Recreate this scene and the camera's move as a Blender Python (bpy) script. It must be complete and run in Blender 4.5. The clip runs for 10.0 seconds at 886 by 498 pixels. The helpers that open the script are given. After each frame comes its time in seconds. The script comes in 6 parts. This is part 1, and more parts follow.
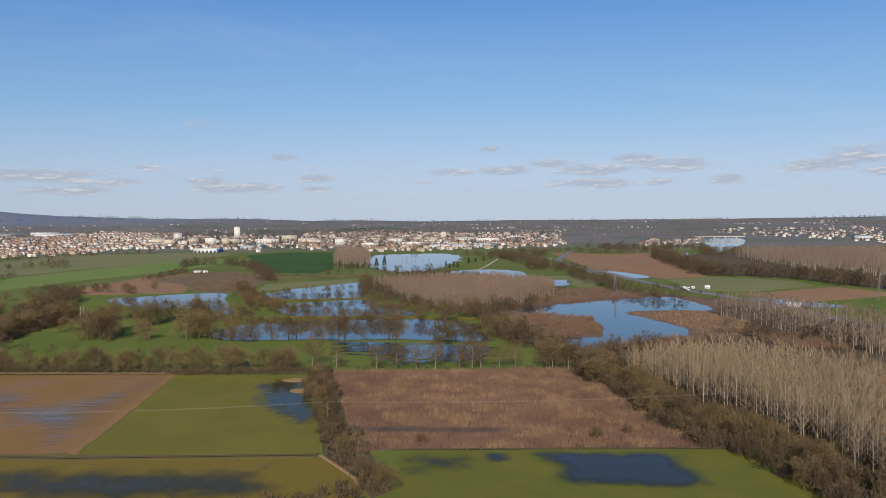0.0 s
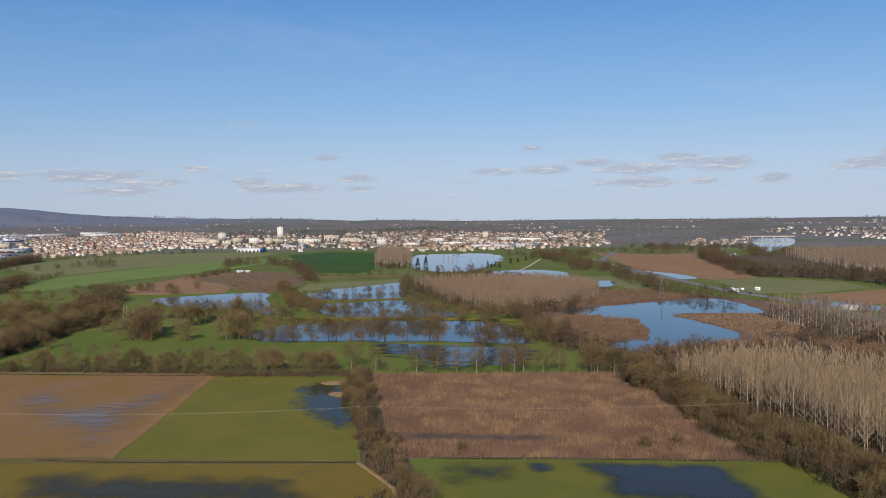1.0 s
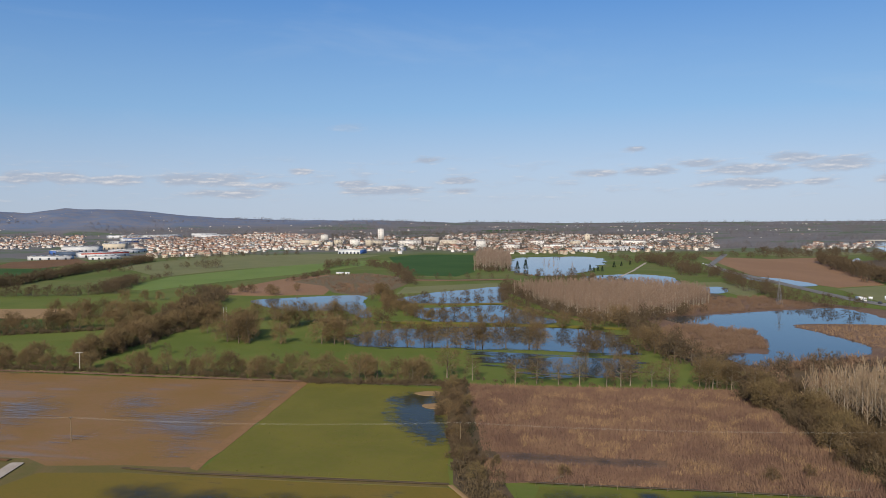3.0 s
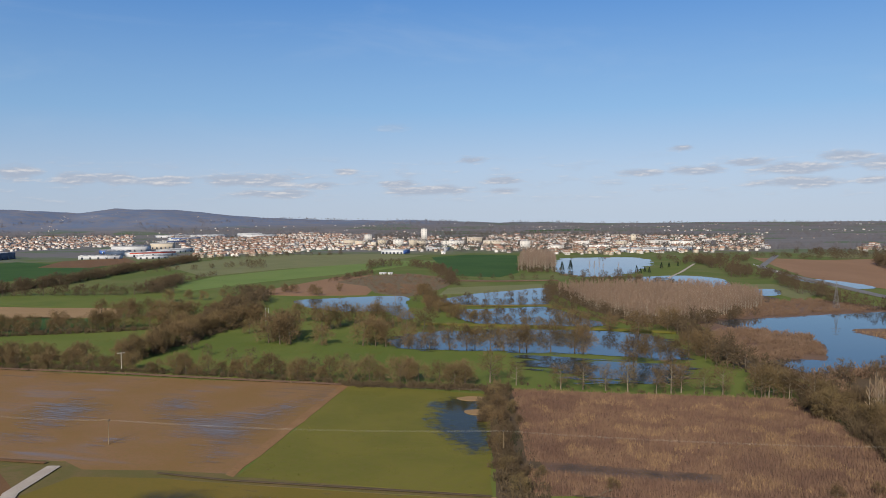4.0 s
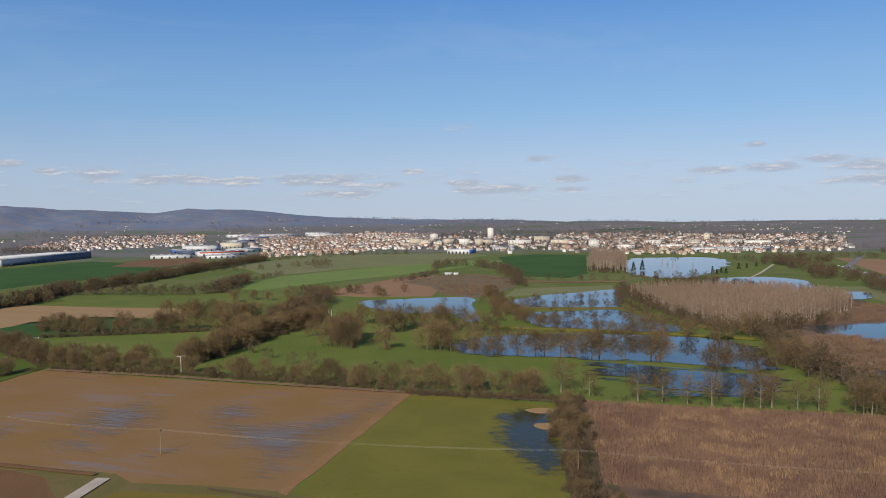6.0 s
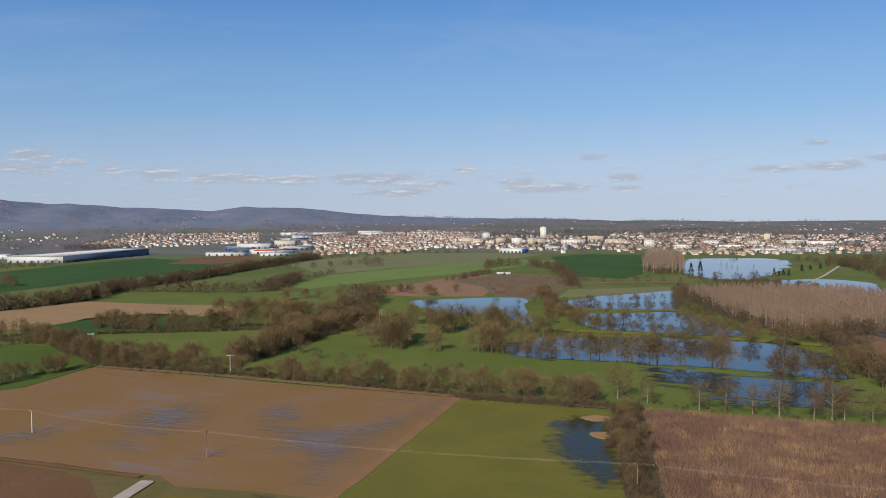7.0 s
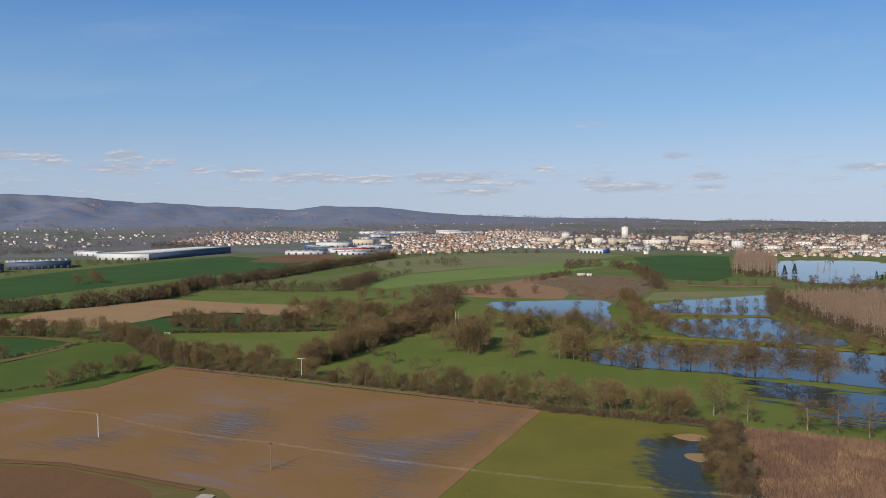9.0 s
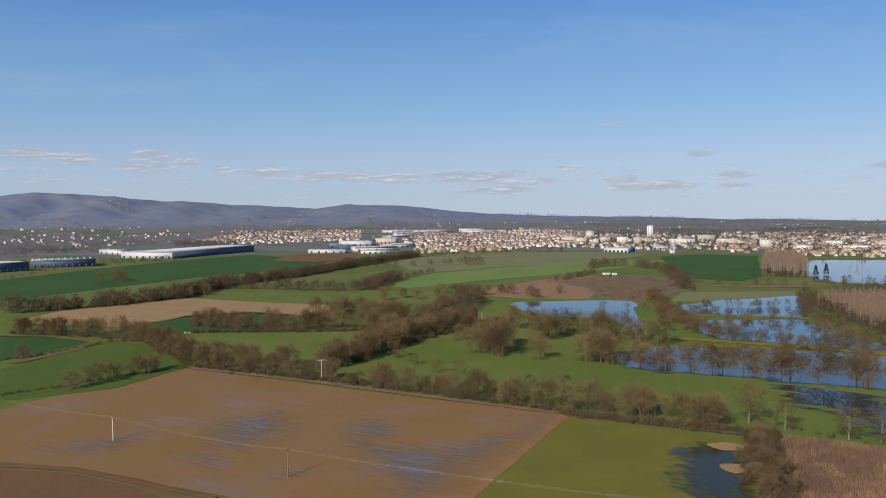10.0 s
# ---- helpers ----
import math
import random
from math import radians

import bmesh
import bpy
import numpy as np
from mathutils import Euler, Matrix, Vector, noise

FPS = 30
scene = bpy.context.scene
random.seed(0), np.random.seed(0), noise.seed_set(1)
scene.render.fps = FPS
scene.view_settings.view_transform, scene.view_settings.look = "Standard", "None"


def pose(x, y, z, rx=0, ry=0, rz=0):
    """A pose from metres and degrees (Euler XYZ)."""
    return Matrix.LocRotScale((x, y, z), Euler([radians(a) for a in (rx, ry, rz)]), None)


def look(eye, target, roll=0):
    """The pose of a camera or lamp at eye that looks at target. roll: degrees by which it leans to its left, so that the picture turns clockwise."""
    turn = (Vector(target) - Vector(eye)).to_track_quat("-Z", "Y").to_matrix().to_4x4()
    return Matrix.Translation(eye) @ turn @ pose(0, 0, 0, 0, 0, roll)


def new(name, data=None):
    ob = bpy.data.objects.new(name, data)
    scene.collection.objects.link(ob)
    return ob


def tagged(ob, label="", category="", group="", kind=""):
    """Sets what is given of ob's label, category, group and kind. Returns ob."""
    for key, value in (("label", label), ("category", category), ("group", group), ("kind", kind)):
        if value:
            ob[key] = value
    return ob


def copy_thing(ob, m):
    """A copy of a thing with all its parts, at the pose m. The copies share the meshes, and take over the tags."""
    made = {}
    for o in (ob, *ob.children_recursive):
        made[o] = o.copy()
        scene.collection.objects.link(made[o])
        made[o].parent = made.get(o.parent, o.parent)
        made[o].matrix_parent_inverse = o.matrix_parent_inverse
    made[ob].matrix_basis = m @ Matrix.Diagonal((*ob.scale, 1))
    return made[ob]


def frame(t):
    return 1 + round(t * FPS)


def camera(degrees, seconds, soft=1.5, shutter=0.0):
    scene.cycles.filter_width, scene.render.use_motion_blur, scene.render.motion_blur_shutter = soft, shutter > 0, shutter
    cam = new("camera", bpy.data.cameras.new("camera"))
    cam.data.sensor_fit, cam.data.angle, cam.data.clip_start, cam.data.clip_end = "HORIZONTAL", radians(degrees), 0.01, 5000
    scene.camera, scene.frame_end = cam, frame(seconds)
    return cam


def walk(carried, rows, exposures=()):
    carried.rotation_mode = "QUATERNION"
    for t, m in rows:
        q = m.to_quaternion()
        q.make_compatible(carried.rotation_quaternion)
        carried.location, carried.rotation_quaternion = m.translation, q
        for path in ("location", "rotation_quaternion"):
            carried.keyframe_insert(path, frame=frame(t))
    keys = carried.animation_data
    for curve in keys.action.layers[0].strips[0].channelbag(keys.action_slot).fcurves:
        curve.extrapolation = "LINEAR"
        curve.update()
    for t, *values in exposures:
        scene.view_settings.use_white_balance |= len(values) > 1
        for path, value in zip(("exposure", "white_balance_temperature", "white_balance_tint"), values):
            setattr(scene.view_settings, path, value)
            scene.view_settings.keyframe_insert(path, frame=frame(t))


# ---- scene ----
# ---- camera ----
cam = camera(56.4, 10.0, soft=0.9)
PATH = [
    (0, (-1.185, 1.252, 87.194), (-1.827, 3.144, 87.098), -0.5),
    (0.5, (-2.767, 6.151, 87.223), (-3.413, 8.041, 87.126), -0.6),
    (1, (-4.435, 11.196, 87.265), (-5.172, 13.053, 87.169), -0.6),
    (1.5, (-6.317, 16.452, 87.304), (-7.112, 18.285, 87.21), -0.6),
    (2, (-8.386, 21.662, 87.366), (-9.239, 23.469, 87.273), -0.6),
    (2.5, (-10.7, 26.84, 87.444), (-11.605, 28.622, 87.353), -0.6),
    (4, (-18.146, 41.764, 87.444), (-19.193, 43.466, 87.356), -0.6),
    (4.5, (-21.017, 46.631, 87.439), (-22.092, 48.315, 87.35), -0.7),
    (5, (-24.172, 51.457, 87.449), (-25.265, 53.13, 87.361), -0.6),
    (5.5, (-27.357, 56.238, 87.479), (-28.499, 57.878, 87.391), -0.6),
    (5.7, (-28.688, 58.094, 87.488), (-29.844, 59.724, 87.4), -0.7),
    (7, (-37.712, 70.108, 87.603), (-38.991, 71.643, 87.513), -0.6),
    (7.5, (-41.288, 74.524, 87.58), (-42.609, 76.024, 87.491), -0.5),
    (8, (-45.063, 78.855, 87.533), (-46.42, 80.321, 87.443), -0.5),
    (8.5, (-48.998, 83.031, 87.464), (-50.388, 84.467, 87.374), -0.5),
    (9, (-53.07, 87.17, 87.42), (-54.488, 88.578, 87.33), -0.5),
    (9.5, (-57.151, 91.23, 87.371), (-58.597, 92.609, 87.28), -0.5),
    (10, (-61.306, 95.174, 87.323), (-62.763, 96.542, 87.23), -0.5),
]
walk(cam, [(t, look(eye, target, roll)) for t, eye, target, roll in PATH])

# ---- light ----
SUN_EL, SUN_AZ = radians(29.7), radians(163.5)      # low winter sun behind the camera's start
sun_data = bpy.data.lights.new("sun", "SUN")
sun_data.energy, sun_data.angle, sun_data.color = 4.9, radians(0.53), (1.0, 0.90, 0.76)
sun = new("sun", sun_data)
sun.matrix_world = look((0, 0, 300), (-math.sin(SUN_AZ), -math.cos(SUN_AZ), 300 - math.tan(SUN_EL)))
scene.view_settings.exposure = 0.0


class Nodes:
    """A short way to write node trees."""

    def __init__(self, tree):
        self.tree = tree
        tree.nodes.clear()

    def add(self, kind, _set=None, **inputs):
        node = self.tree.nodes.new(kind)
        for key, value in (_set or {}).items():
            setattr(node, key, value)
        for key, value in inputs.items():
            name = key.replace("_", " ")
            socket = node.inputs[int(key[1:])] if key[0] == "i" and key[1:].isdigit() else node.inputs[name]
            if isinstance(value, bpy.types.NodeSocket):
                self.tree.links.new(value, socket)
            elif value is not None:
                socket.default_value = value
        return node

    def math(self, op, a, b=0.0, c=0.0, clamp=False):
        return self.add("ShaderNodeMath", {"operation": op, "use_clamp": clamp}, i0=a, i1=b, i2=c).outputs[0]

    def noise(self, vector, scale, detail=4.0, rough=0.55, warp=0.0):
        return self.add("ShaderNodeTexNoise", None, Vector=vector, Scale=scale, Detail=detail, Roughness=rough, Distortion=warp).outputs[0]

    def mapped(self, vector, turn, stretch):
        """The place in a frame turned by an angle and then stretched."""
        turned = self.add("ShaderNodeMapping", None, Vector=vector, Rotation=(0, 0, -turn)).outputs[0]
        return self.add("ShaderNodeMapping", None, Vector=turned, Scale=stretch).outputs[0]

    def step(self, value, low, high):
        return self.add("ShaderNodeMapRange", {"interpolation_type": "SMOOTHSTEP"}, i0=value, i1=low, i2=high, i3=0.0, i4=1.0).outputs[0]

    def mix(self, factor, a, b, mode="MIX"):
        node = self.tree.nodes.new("ShaderNodeMix")
        node.data_type, node.blend_type = "RGBA", mode
        for n, value in ((0, factor), (6, a), (7, b)):
            if isinstance(value, bpy.types.NodeSocket):
                self.tree.links.new(value, node.inputs[n])
            else:
                node.inputs[n].default_value = value if n == 0 else (*value, 1)
        return node.outputs[2]


def make_sky():
    world = bpy.data.worlds.new("sky")
    world.use_nodes = True
    scene.world = world
    n = Nodes(world.node_tree)
    sky = n.add("ShaderNodeTexSky", {"sky_type": "NISHITA", "sun_disc": False, "sun_elevation": SUN_EL, "sun_rotation": SUN_AZ,
                                     "altitude": 200.0, "air_density": 1.0, "dust_density": 0.7, "ozone_density": 2.2})
    way = n.add("ShaderNodeTexCoord").outputs["Generated"]
    xyz = n.add("ShaderNodeSeparateXYZ", None, Vector=way)
    x, y, z = xyz.outputs
    # bearing to the left of +y and height above the horizon, both in degrees
    bearing = n.math("MULTIPLY", n.math("ARCTAN2", n.math("MULTIPLY", x, -1.0), y), 57.296)
    height = n.math("MULTIPLY", n.math("ARCSINE", z), 57.296)
    flat = n.add("ShaderNodeCombineXYZ", None, X=n.math("MULTIPLY", bearing, 0.42), Y=n.math("MULTIPLY", height, 1.7)).outputs[0]
    puffs = n.noise(flat, 1.0, 7.0, 0.6)
    above = n.noise(n.add("ShaderNodeVectorMath", {"operation": "ADD"}, i0=flat, i1=(0.04, 0.20, 0.0)).outputs[0], 1.0, 7.0, 0.6)
    # fair-weather cumulus: bearing, height, half width, half height
    heap = -1.0
    for b, h, w, t in CLOUDS:
        dx = n.math("MULTIPLY", n.math("SUBTRACT", bearing, b), 1 / w)
        dy = n.math("MULTIPLY", n.math("SUBTRACT", height, h), 1 / t)
        near = n.math("SUBTRACT", 1.0, n.math("SQRT", n.math("ADD", n.math("MULTIPLY", dx, dx), n.math("MULTIPLY", dy, dy))))
        heap = n.math("MAXIMUM", heap, near)
    band = n.math("MULTIPLY", n.step(height, 0.3, 1.3), n.math("SUBTRACT", 1.0, n.step(height, 2.8, 4.2)))
    amount = n.math("ADD", n.math("MULTIPLY", n.math("SUBTRACT", puffs, 0.45), 3.0), n.math("MULTIPLY", heap, 1.25))
    loose = n.math("ADD", n.math("MULTIPLY", n.math("SUBTRACT", puffs, 0.465), 2.6), 0.0)
    cover = n.math("MAXIMUM", n.step(amount, -0.15, 0.85), n.math("MULTIPLY", n.math("MULTIPLY", n.step(loose, 0.0, 0.8), band), 0.55))
    cover = n.math("MULTIPLY", cover, n.math("SUBTRACT", 0.72, n.math("MULTIPLY", n.step(height, 4.6, 5.6), 0.5)))
    lit = n.step(n.math("SUBTRACT", puffs, above), -0.04, 0.20)
    cloud = n.mix(lit, (4.7, 5.2, 6.3), (8.9, 8.4, 8.2))
    # high thin veil
    veil_at = n.add("ShaderNodeCombineXYZ", None, X=n.math("MULTIPLY", bearing, 0.05), Y=n.math("MULTIPLY", height, 0.22), Z=3.0).outputs[0]
    veil = n.math("MULTIPLY", n.step(n.noise(veil_at, 1.0, 5.0, 0.6, 0.8), 0.50, 0.85), 0.16)
    ramp = n.add("ShaderNodeValToRGB", None, i0=n.math("MULTIPLY", height, 1 / 40, clamp=True))
    for k, (h, colour) in enumerate(HAZE):
        stop = ramp.color_ramp.elements[k] if k < 2 else ramp.color_ramp.elements.new(h / 40)
        stop.position, stop.color = h / 40, (*colour, 1)
    air = n.add("ShaderNodeVectorMath", {"operation": "SCALE"}, i0=ramp.outputs[0], Scale=1 / 0.085).outputs[0]
    tone = n.mix(n.math("SUBTRACT", 0.92, n.math("MULTIPLY", n.step(height, 12.0, 40.0), 0.6)), sky.outputs[0], air)
    # the sky is a little deeper away from the sun's side
    deep = n.math("SUBTRACT", 1.03, n.math("MULTIPLY", n.step(bearing, 10.0, 80.0), 0.15))
    tone = n.add("ShaderNodeVectorMath", {"operation": "SCALE"}, i0=tone, Scale=deep).outputs[0]
    tone = n.mix(veil, tone, (6.2, 7.2, 8.6))
    tone = n.mix(cover, tone, cloud)
    back = n.add("ShaderNodeBackground", None, Color=tone, Strength=0.085)
    n.add("ShaderNodeOutputWorld", None, Surface=back.outputs[0])


CLOUDS = [(45.6, 2.27, 2.2, 0.42), (43.3, 2.3, 2.6, 0.5), (40.2, 1.95, 1.8, 0.3), (43.1, 1.37, 2.8, 0.35), (38.3, 2.9, 0.9, 0.28), (34.5, 2.0, 1.7, 0.3), (32.3, 1.55, 3.4, 0.4),
          (29.6, 3.53, 1.0, 0.32), (27.5, 2.15, 1.4, 0.25), (27.4, 1.45, 1.6, 0.25), (18.1, 2.55, 1.6, 0.3), (14.6, 2.6, 2.0, 0.35), (11.2, 3.0, 1.4, 0.3), (8.6, 2.6, 3.0, 0.42), (8.0, 1.7, 3.4, 0.4),
          (5.6, 3.25, 2.2, 0.36), (3.0, 2.8, 2.4, 0.5), (4.3, 1.72, 1.0, 0.28), (-0.3, 1.8, 1.3, 0.36), (-5.8, 2.6, 3.0, 0.45), (-8.2, 3.1, 2.2, 0.65), (-9.6, 2.2, 1.8, 0.4), (15.5, 4.1, 0.9, 0.25),
          (73.0, 3.8, 2.0, 0.45), (70.8, 3.55, 1.3, 0.5), (66.0, 3.75, 1.6, 0.45), (66.4, 2.92, 2.2, 0.36), (63.9, 3.35, 1.0, 0.3), (61.8, 2.9, 0.9, 0.25), (58.6, 2.7, 1.4, 0.6), (55.4, 2.4, 1.6, 0.45),
          (53.0, 2.45, 1.6, 0.45), (50.4, 2.3, 2.0, 0.42), (34.9, 5.86, 1.3, 0.3)]
# haze of a clear winter day over the plain: height in degrees and colour
HAZE = [(0.0, (0.49, 0.585, 0.72)), (40.0, (0.05, 0.15, 0.44)), (3.0, (0.43, 0.57, 0.77)), (7.0, (0.26, 0.47, 0.76)), (14.5, (0.105, 0.285, 0.655)), (25.0, (0.065, 0.2, 0.53))]
make_sky()

# ---- materials ----
FURROW = 0.25      # bearing of the plough lines


def material(name):
    m = bpy.data.materials.new(name)
    m.use_nodes = True
    return m, Nodes(m.node_tree)


def surface(name, colours, large=60.0, small=2.0, rough=0.9, bump=0.3, vary=0.0, metal=0.0, gloss=0.25, stretch=(1, 1, 1), turn=0.0, reach=0.6, thin=0.0):
    """A weathered surface: three colours over two sizes of blotch in metres, relief, and a shift from thing to thing."""
    m, n = material(name)
    place = n.add("ShaderNodeNewGeometry").outputs["Position"]
    place = n.mapped(place, turn, stretch)
    wide = n.step(n.noise(place, 1 / large, 5.0, 0.6, 0.4), 0.36, 0.64)
    fine = n.noise(place, 1 / small, 5.0, 0.65)
    tone = n.mix(wide, colours[0], colours[1])
    tone = n.mix(n.math("MULTIPLY", n.step(fine, 0.38, 0.72), reach), tone, colours[2])
    if vary:
        pick = n.add("ShaderNodeObjectInfo").outputs["Random"]
        value = n.math("ADD", 1.0 - vary, n.math("MULTIPLY", pick, 2 * vary))
        hue = n.math("ADD", 0.5 - 0.03 * vary, n.math("MULTIPLY", n.math("FRACT", n.math("MULTIPLY", pick, 17.3)), 0.06 * vary))
        tone = n.add("ShaderNodeHueSaturation", None, Color=tone, Value=value, Hue=hue).outputs[0]
    shade = n.add("ShaderNodeBsdfPrincipled", None, Base_Color=tone, Roughness=rough, Metallic=metal, Specular_IOR_Level=gloss)
    if bump:
        lift = n.add("ShaderNodeBump", None, Strength=bump, Distance=small * 0.15, Height=fine)
        n.tree.links.new(lift.outputs[0], shade.inputs["Normal"])
    out = shade.outputs[0]
    if thin:
        through_it = n.add("ShaderNodeBsdfTranslucent", None, Color=tone)
        out = n.add("ShaderNodeMixShader", None, i0=thin, i1=out, i2=through_it.outputs[0]).outputs[0]
    n.add("ShaderNodeOutputMaterial", None, Surface=out)
    return m


def wet_surface(name, earth, wet, film, amount, large=40.0, stretch=(1, 1, 1), turn=0.0, soft=0.10):
    """Soil or turf that stands partly under a film of water, which gathers in drawn-out hollows."""
    m, n = material(name)
    at = n.add("ShaderNodeNewGeometry").outputs["Position"]
    place = n.mapped(at, turn, stretch)
    fine = n.noise(at, 0.6, 5.0, 0.65)
    wide = n.noise(at, 1 / large, 4.0, 0.6)
    tone = n.mix(n.step(wide, 0.35, 0.65), earth[0], earth[1])
    tone = n.mix(n.math("MULTIPLY", n.step(fine, 0.4, 0.7), 0.5), tone, earth[2])
    pool = n.math("ADD", n.math("MULTIPLY", n.noise(place, 1 / 9, 5.0, 0.62), 0.55), n.math("MULTIPLY", n.noise(at, 1 / large, 3.0, 0.5, 0.3), 0.45))
    pool = n.step(pool, amount, amount + soft)
    tone = n.mix(pool, tone, wet)
    dry = n.add("ShaderNodeBsdfPrincipled", None, Base_Color=tone, Roughness=0.9, Specular_IOR_Level=0.2)
    lift = n.add("ShaderNodeBump", None, Strength=0.35, Distance=0.25, Height=fine)
    n.tree.links.new(lift.outputs[0], dry.inputs["Normal"])
    pond = n.add("ShaderNodeBsdfPrincipled", None, Base_Color=tone, Roughness=film, IOR=1.33)
    out = n.add("ShaderNodeMixShader", None, i0=pool, i1=dry.outputs[0], i2=pond.outputs[0])
    n.add("ShaderNodeOutputMaterial", None, Surface=out.outputs[0])
    return m


def water_surface(name, colour, ripple, rough, shore, ragged, patch, stretch=(1, 1, 1), turn=0.0, gloss=0.5, most=1.0):
    """Standing water that thins out over uneven ground: it begins where the depth, in metres from the shore, beats the hummocks."""
    m, n = material(name)
    at = n.add("ShaderNodeNewGeometry").outputs["Position"]
    waves = n.noise(n.mapped(at, 0.4, (1, 0.35, 1)), 0.9, 3.0, 0.6)
    calm = n.step(n.noise(at, 0.02, 3.0, 0.6), 0.35, 0.7)
    lift = n.add("ShaderNodeBump", None, Strength=ripple, Distance=0.25, Height=n.math("MULTIPLY", waves, calm))
    wet = n.add("ShaderNodeBsdfPrincipled", None, Base_Color=(*colour, 1), Roughness=rough, IOR=1.33, Specular_IOR_Level=gloss, Normal=lift.outputs[0])
    depth = n.add("ShaderNodeAttribute", {"attribute_name": "shore"}).outputs["Fac"]
    lumps = n.noise(n.mapped(at, turn, stretch), 1 / patch, 6.0, 0.62, 0.3)
    cover = n.step(n.math("ADD", depth, n.math("MULTIPLY", n.math("SUBTRACT", lumps, 0.5), ragged)), shore[0], shore[1])
    cover = n.math("MULTIPLY", cover, most)
    clear = n.add("ShaderNodeBsdfTransparent")
    both = n.add("ShaderNodeMixShader", None, i0=cover, i1=clear.outputs[0], i2=wet.outputs[0])
    n.add("ShaderNodeOutputMaterial", None, Surface=both.outputs[0])
    return m


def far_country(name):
    """The open ground: turf by the flood meadows, a patchwork of woods, vines and plots towards the hills, with
    distance haze mixed into the far colours.
    """
    m, n = material(name)
    at = n.add("ShaderNodeNewGeometry").outputs["Position"]
    fine = n.noise(at, 0.35, 6.0, 0.7)
    wide = n.noise(at, 0.012, 5.0, 0.6, 0.5)
    turf = n.mix(n.step(wide, 0.35, 0.65), (0.102, 0.138, 0.027), (0.134, 0.16, 0.037))
    turf = n.mix(n.math("MULTIPLY", n.step(fine, 0.45, 0.75), 0.5), turf, (0.15, 0.14, 0.046))
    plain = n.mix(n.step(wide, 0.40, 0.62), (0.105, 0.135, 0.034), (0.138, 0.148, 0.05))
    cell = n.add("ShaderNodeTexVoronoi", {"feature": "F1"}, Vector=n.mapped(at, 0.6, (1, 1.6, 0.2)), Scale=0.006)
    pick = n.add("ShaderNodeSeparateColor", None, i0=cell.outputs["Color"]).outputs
    # far plots are paled and greyed in their colour to stand for haze
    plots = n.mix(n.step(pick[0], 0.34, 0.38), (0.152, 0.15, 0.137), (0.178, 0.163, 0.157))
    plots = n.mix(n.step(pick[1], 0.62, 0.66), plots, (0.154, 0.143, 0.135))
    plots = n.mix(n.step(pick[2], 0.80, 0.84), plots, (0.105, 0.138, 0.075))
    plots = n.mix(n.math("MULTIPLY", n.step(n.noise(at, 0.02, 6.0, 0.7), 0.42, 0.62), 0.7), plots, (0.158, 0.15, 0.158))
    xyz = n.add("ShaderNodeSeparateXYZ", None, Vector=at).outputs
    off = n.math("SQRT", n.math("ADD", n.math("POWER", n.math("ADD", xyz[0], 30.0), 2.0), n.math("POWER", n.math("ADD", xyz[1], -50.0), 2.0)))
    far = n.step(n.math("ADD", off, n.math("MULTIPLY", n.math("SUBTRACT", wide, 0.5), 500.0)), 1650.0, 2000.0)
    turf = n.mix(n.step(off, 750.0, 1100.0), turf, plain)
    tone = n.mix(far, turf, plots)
    # the blue-grey of the hill woods is distance haze put into the base colour
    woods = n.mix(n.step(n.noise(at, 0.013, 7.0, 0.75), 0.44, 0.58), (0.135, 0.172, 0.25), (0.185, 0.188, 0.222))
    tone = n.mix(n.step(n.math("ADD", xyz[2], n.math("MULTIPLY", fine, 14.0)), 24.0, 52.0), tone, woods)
    shade = n.add("ShaderNodeBsdfPrincipled", None, Base_Color=tone, Roughness=0.95, Specular_IOR_Level=0.1)
    lift = n.add("ShaderNodeBump", None, Strength=0.3, Distance=0.4, Height=fine)
    n.tree.links.new(lift.outputs[0], shade.inputs["Normal"])
    n.add("ShaderNodeOutputMaterial", None, Surface=shade.outputs[0])
    return m


GROUND = far_country("open country with haze tint")
TURF = surface("meadow turf", ((0.10, 0.138, 0.027), (0.128, 0.16, 0.035), (0.152, 0.142, 0.045)), 45, 3, gloss=0.1)
TURF_LUSH = surface("lush meadow", ((0.066, 0.108, 0.018), (0.084, 0.122, 0.022), (0.10, 0.108, 0.03)), 45, 3, gloss=0.1)
TURF_OLIVE = surface("olive pasture", ((0.125, 0.122, 0.014), (0.155, 0.14, 0.018), (0.16, 0.125, 0.035)), 28, 2.5, reach=0.5)
TURF_FRONT = surface("short pasture", ((0.098, 0.118, 0.014), (0.135, 0.132, 0.016), (0.145, 0.12, 0.03)), 24, 2.5, reach=0.5)
TURF_BRIGHT = surface("young wheat", ((0.12, 0.185, 0.034), (0.15, 0.21, 0.044), (0.16, 0.185, 0.05)), 80, 3)
TURF_DEEP = surface("winter wheat", ((0.034, 0.082, 0.02), (0.047, 0.098, 0.024), (0.056, 0.09, 0.024)), 90, 3, gloss=0.1)
ROUGH_GRASS = surface("rough grass", ((0.125, 0.105, 0.03), (0.165, 0.115, 0.045), (0.105, 0.10, 0.022)), 12, 1.5, bump=0.6)
PLOUGH = surface("ploughed soil", ((0.25, 0.14, 0.072), (0.285, 0.162, 0.085), (0.205, 0.12, 0.062)), 60, 1.8, bump=0.7, stretch=(1, 0.3, 1), turn=0.5)
SOIL_DARK = surface("dark tilled soil", ((0.15, 0.078, 0.032), (0.175, 0.092, 0.038), (0.12, 0.065, 0.028)), 25, 1.5, bump=0.6, stretch=(1, 0.3, 1), turn=0.9)
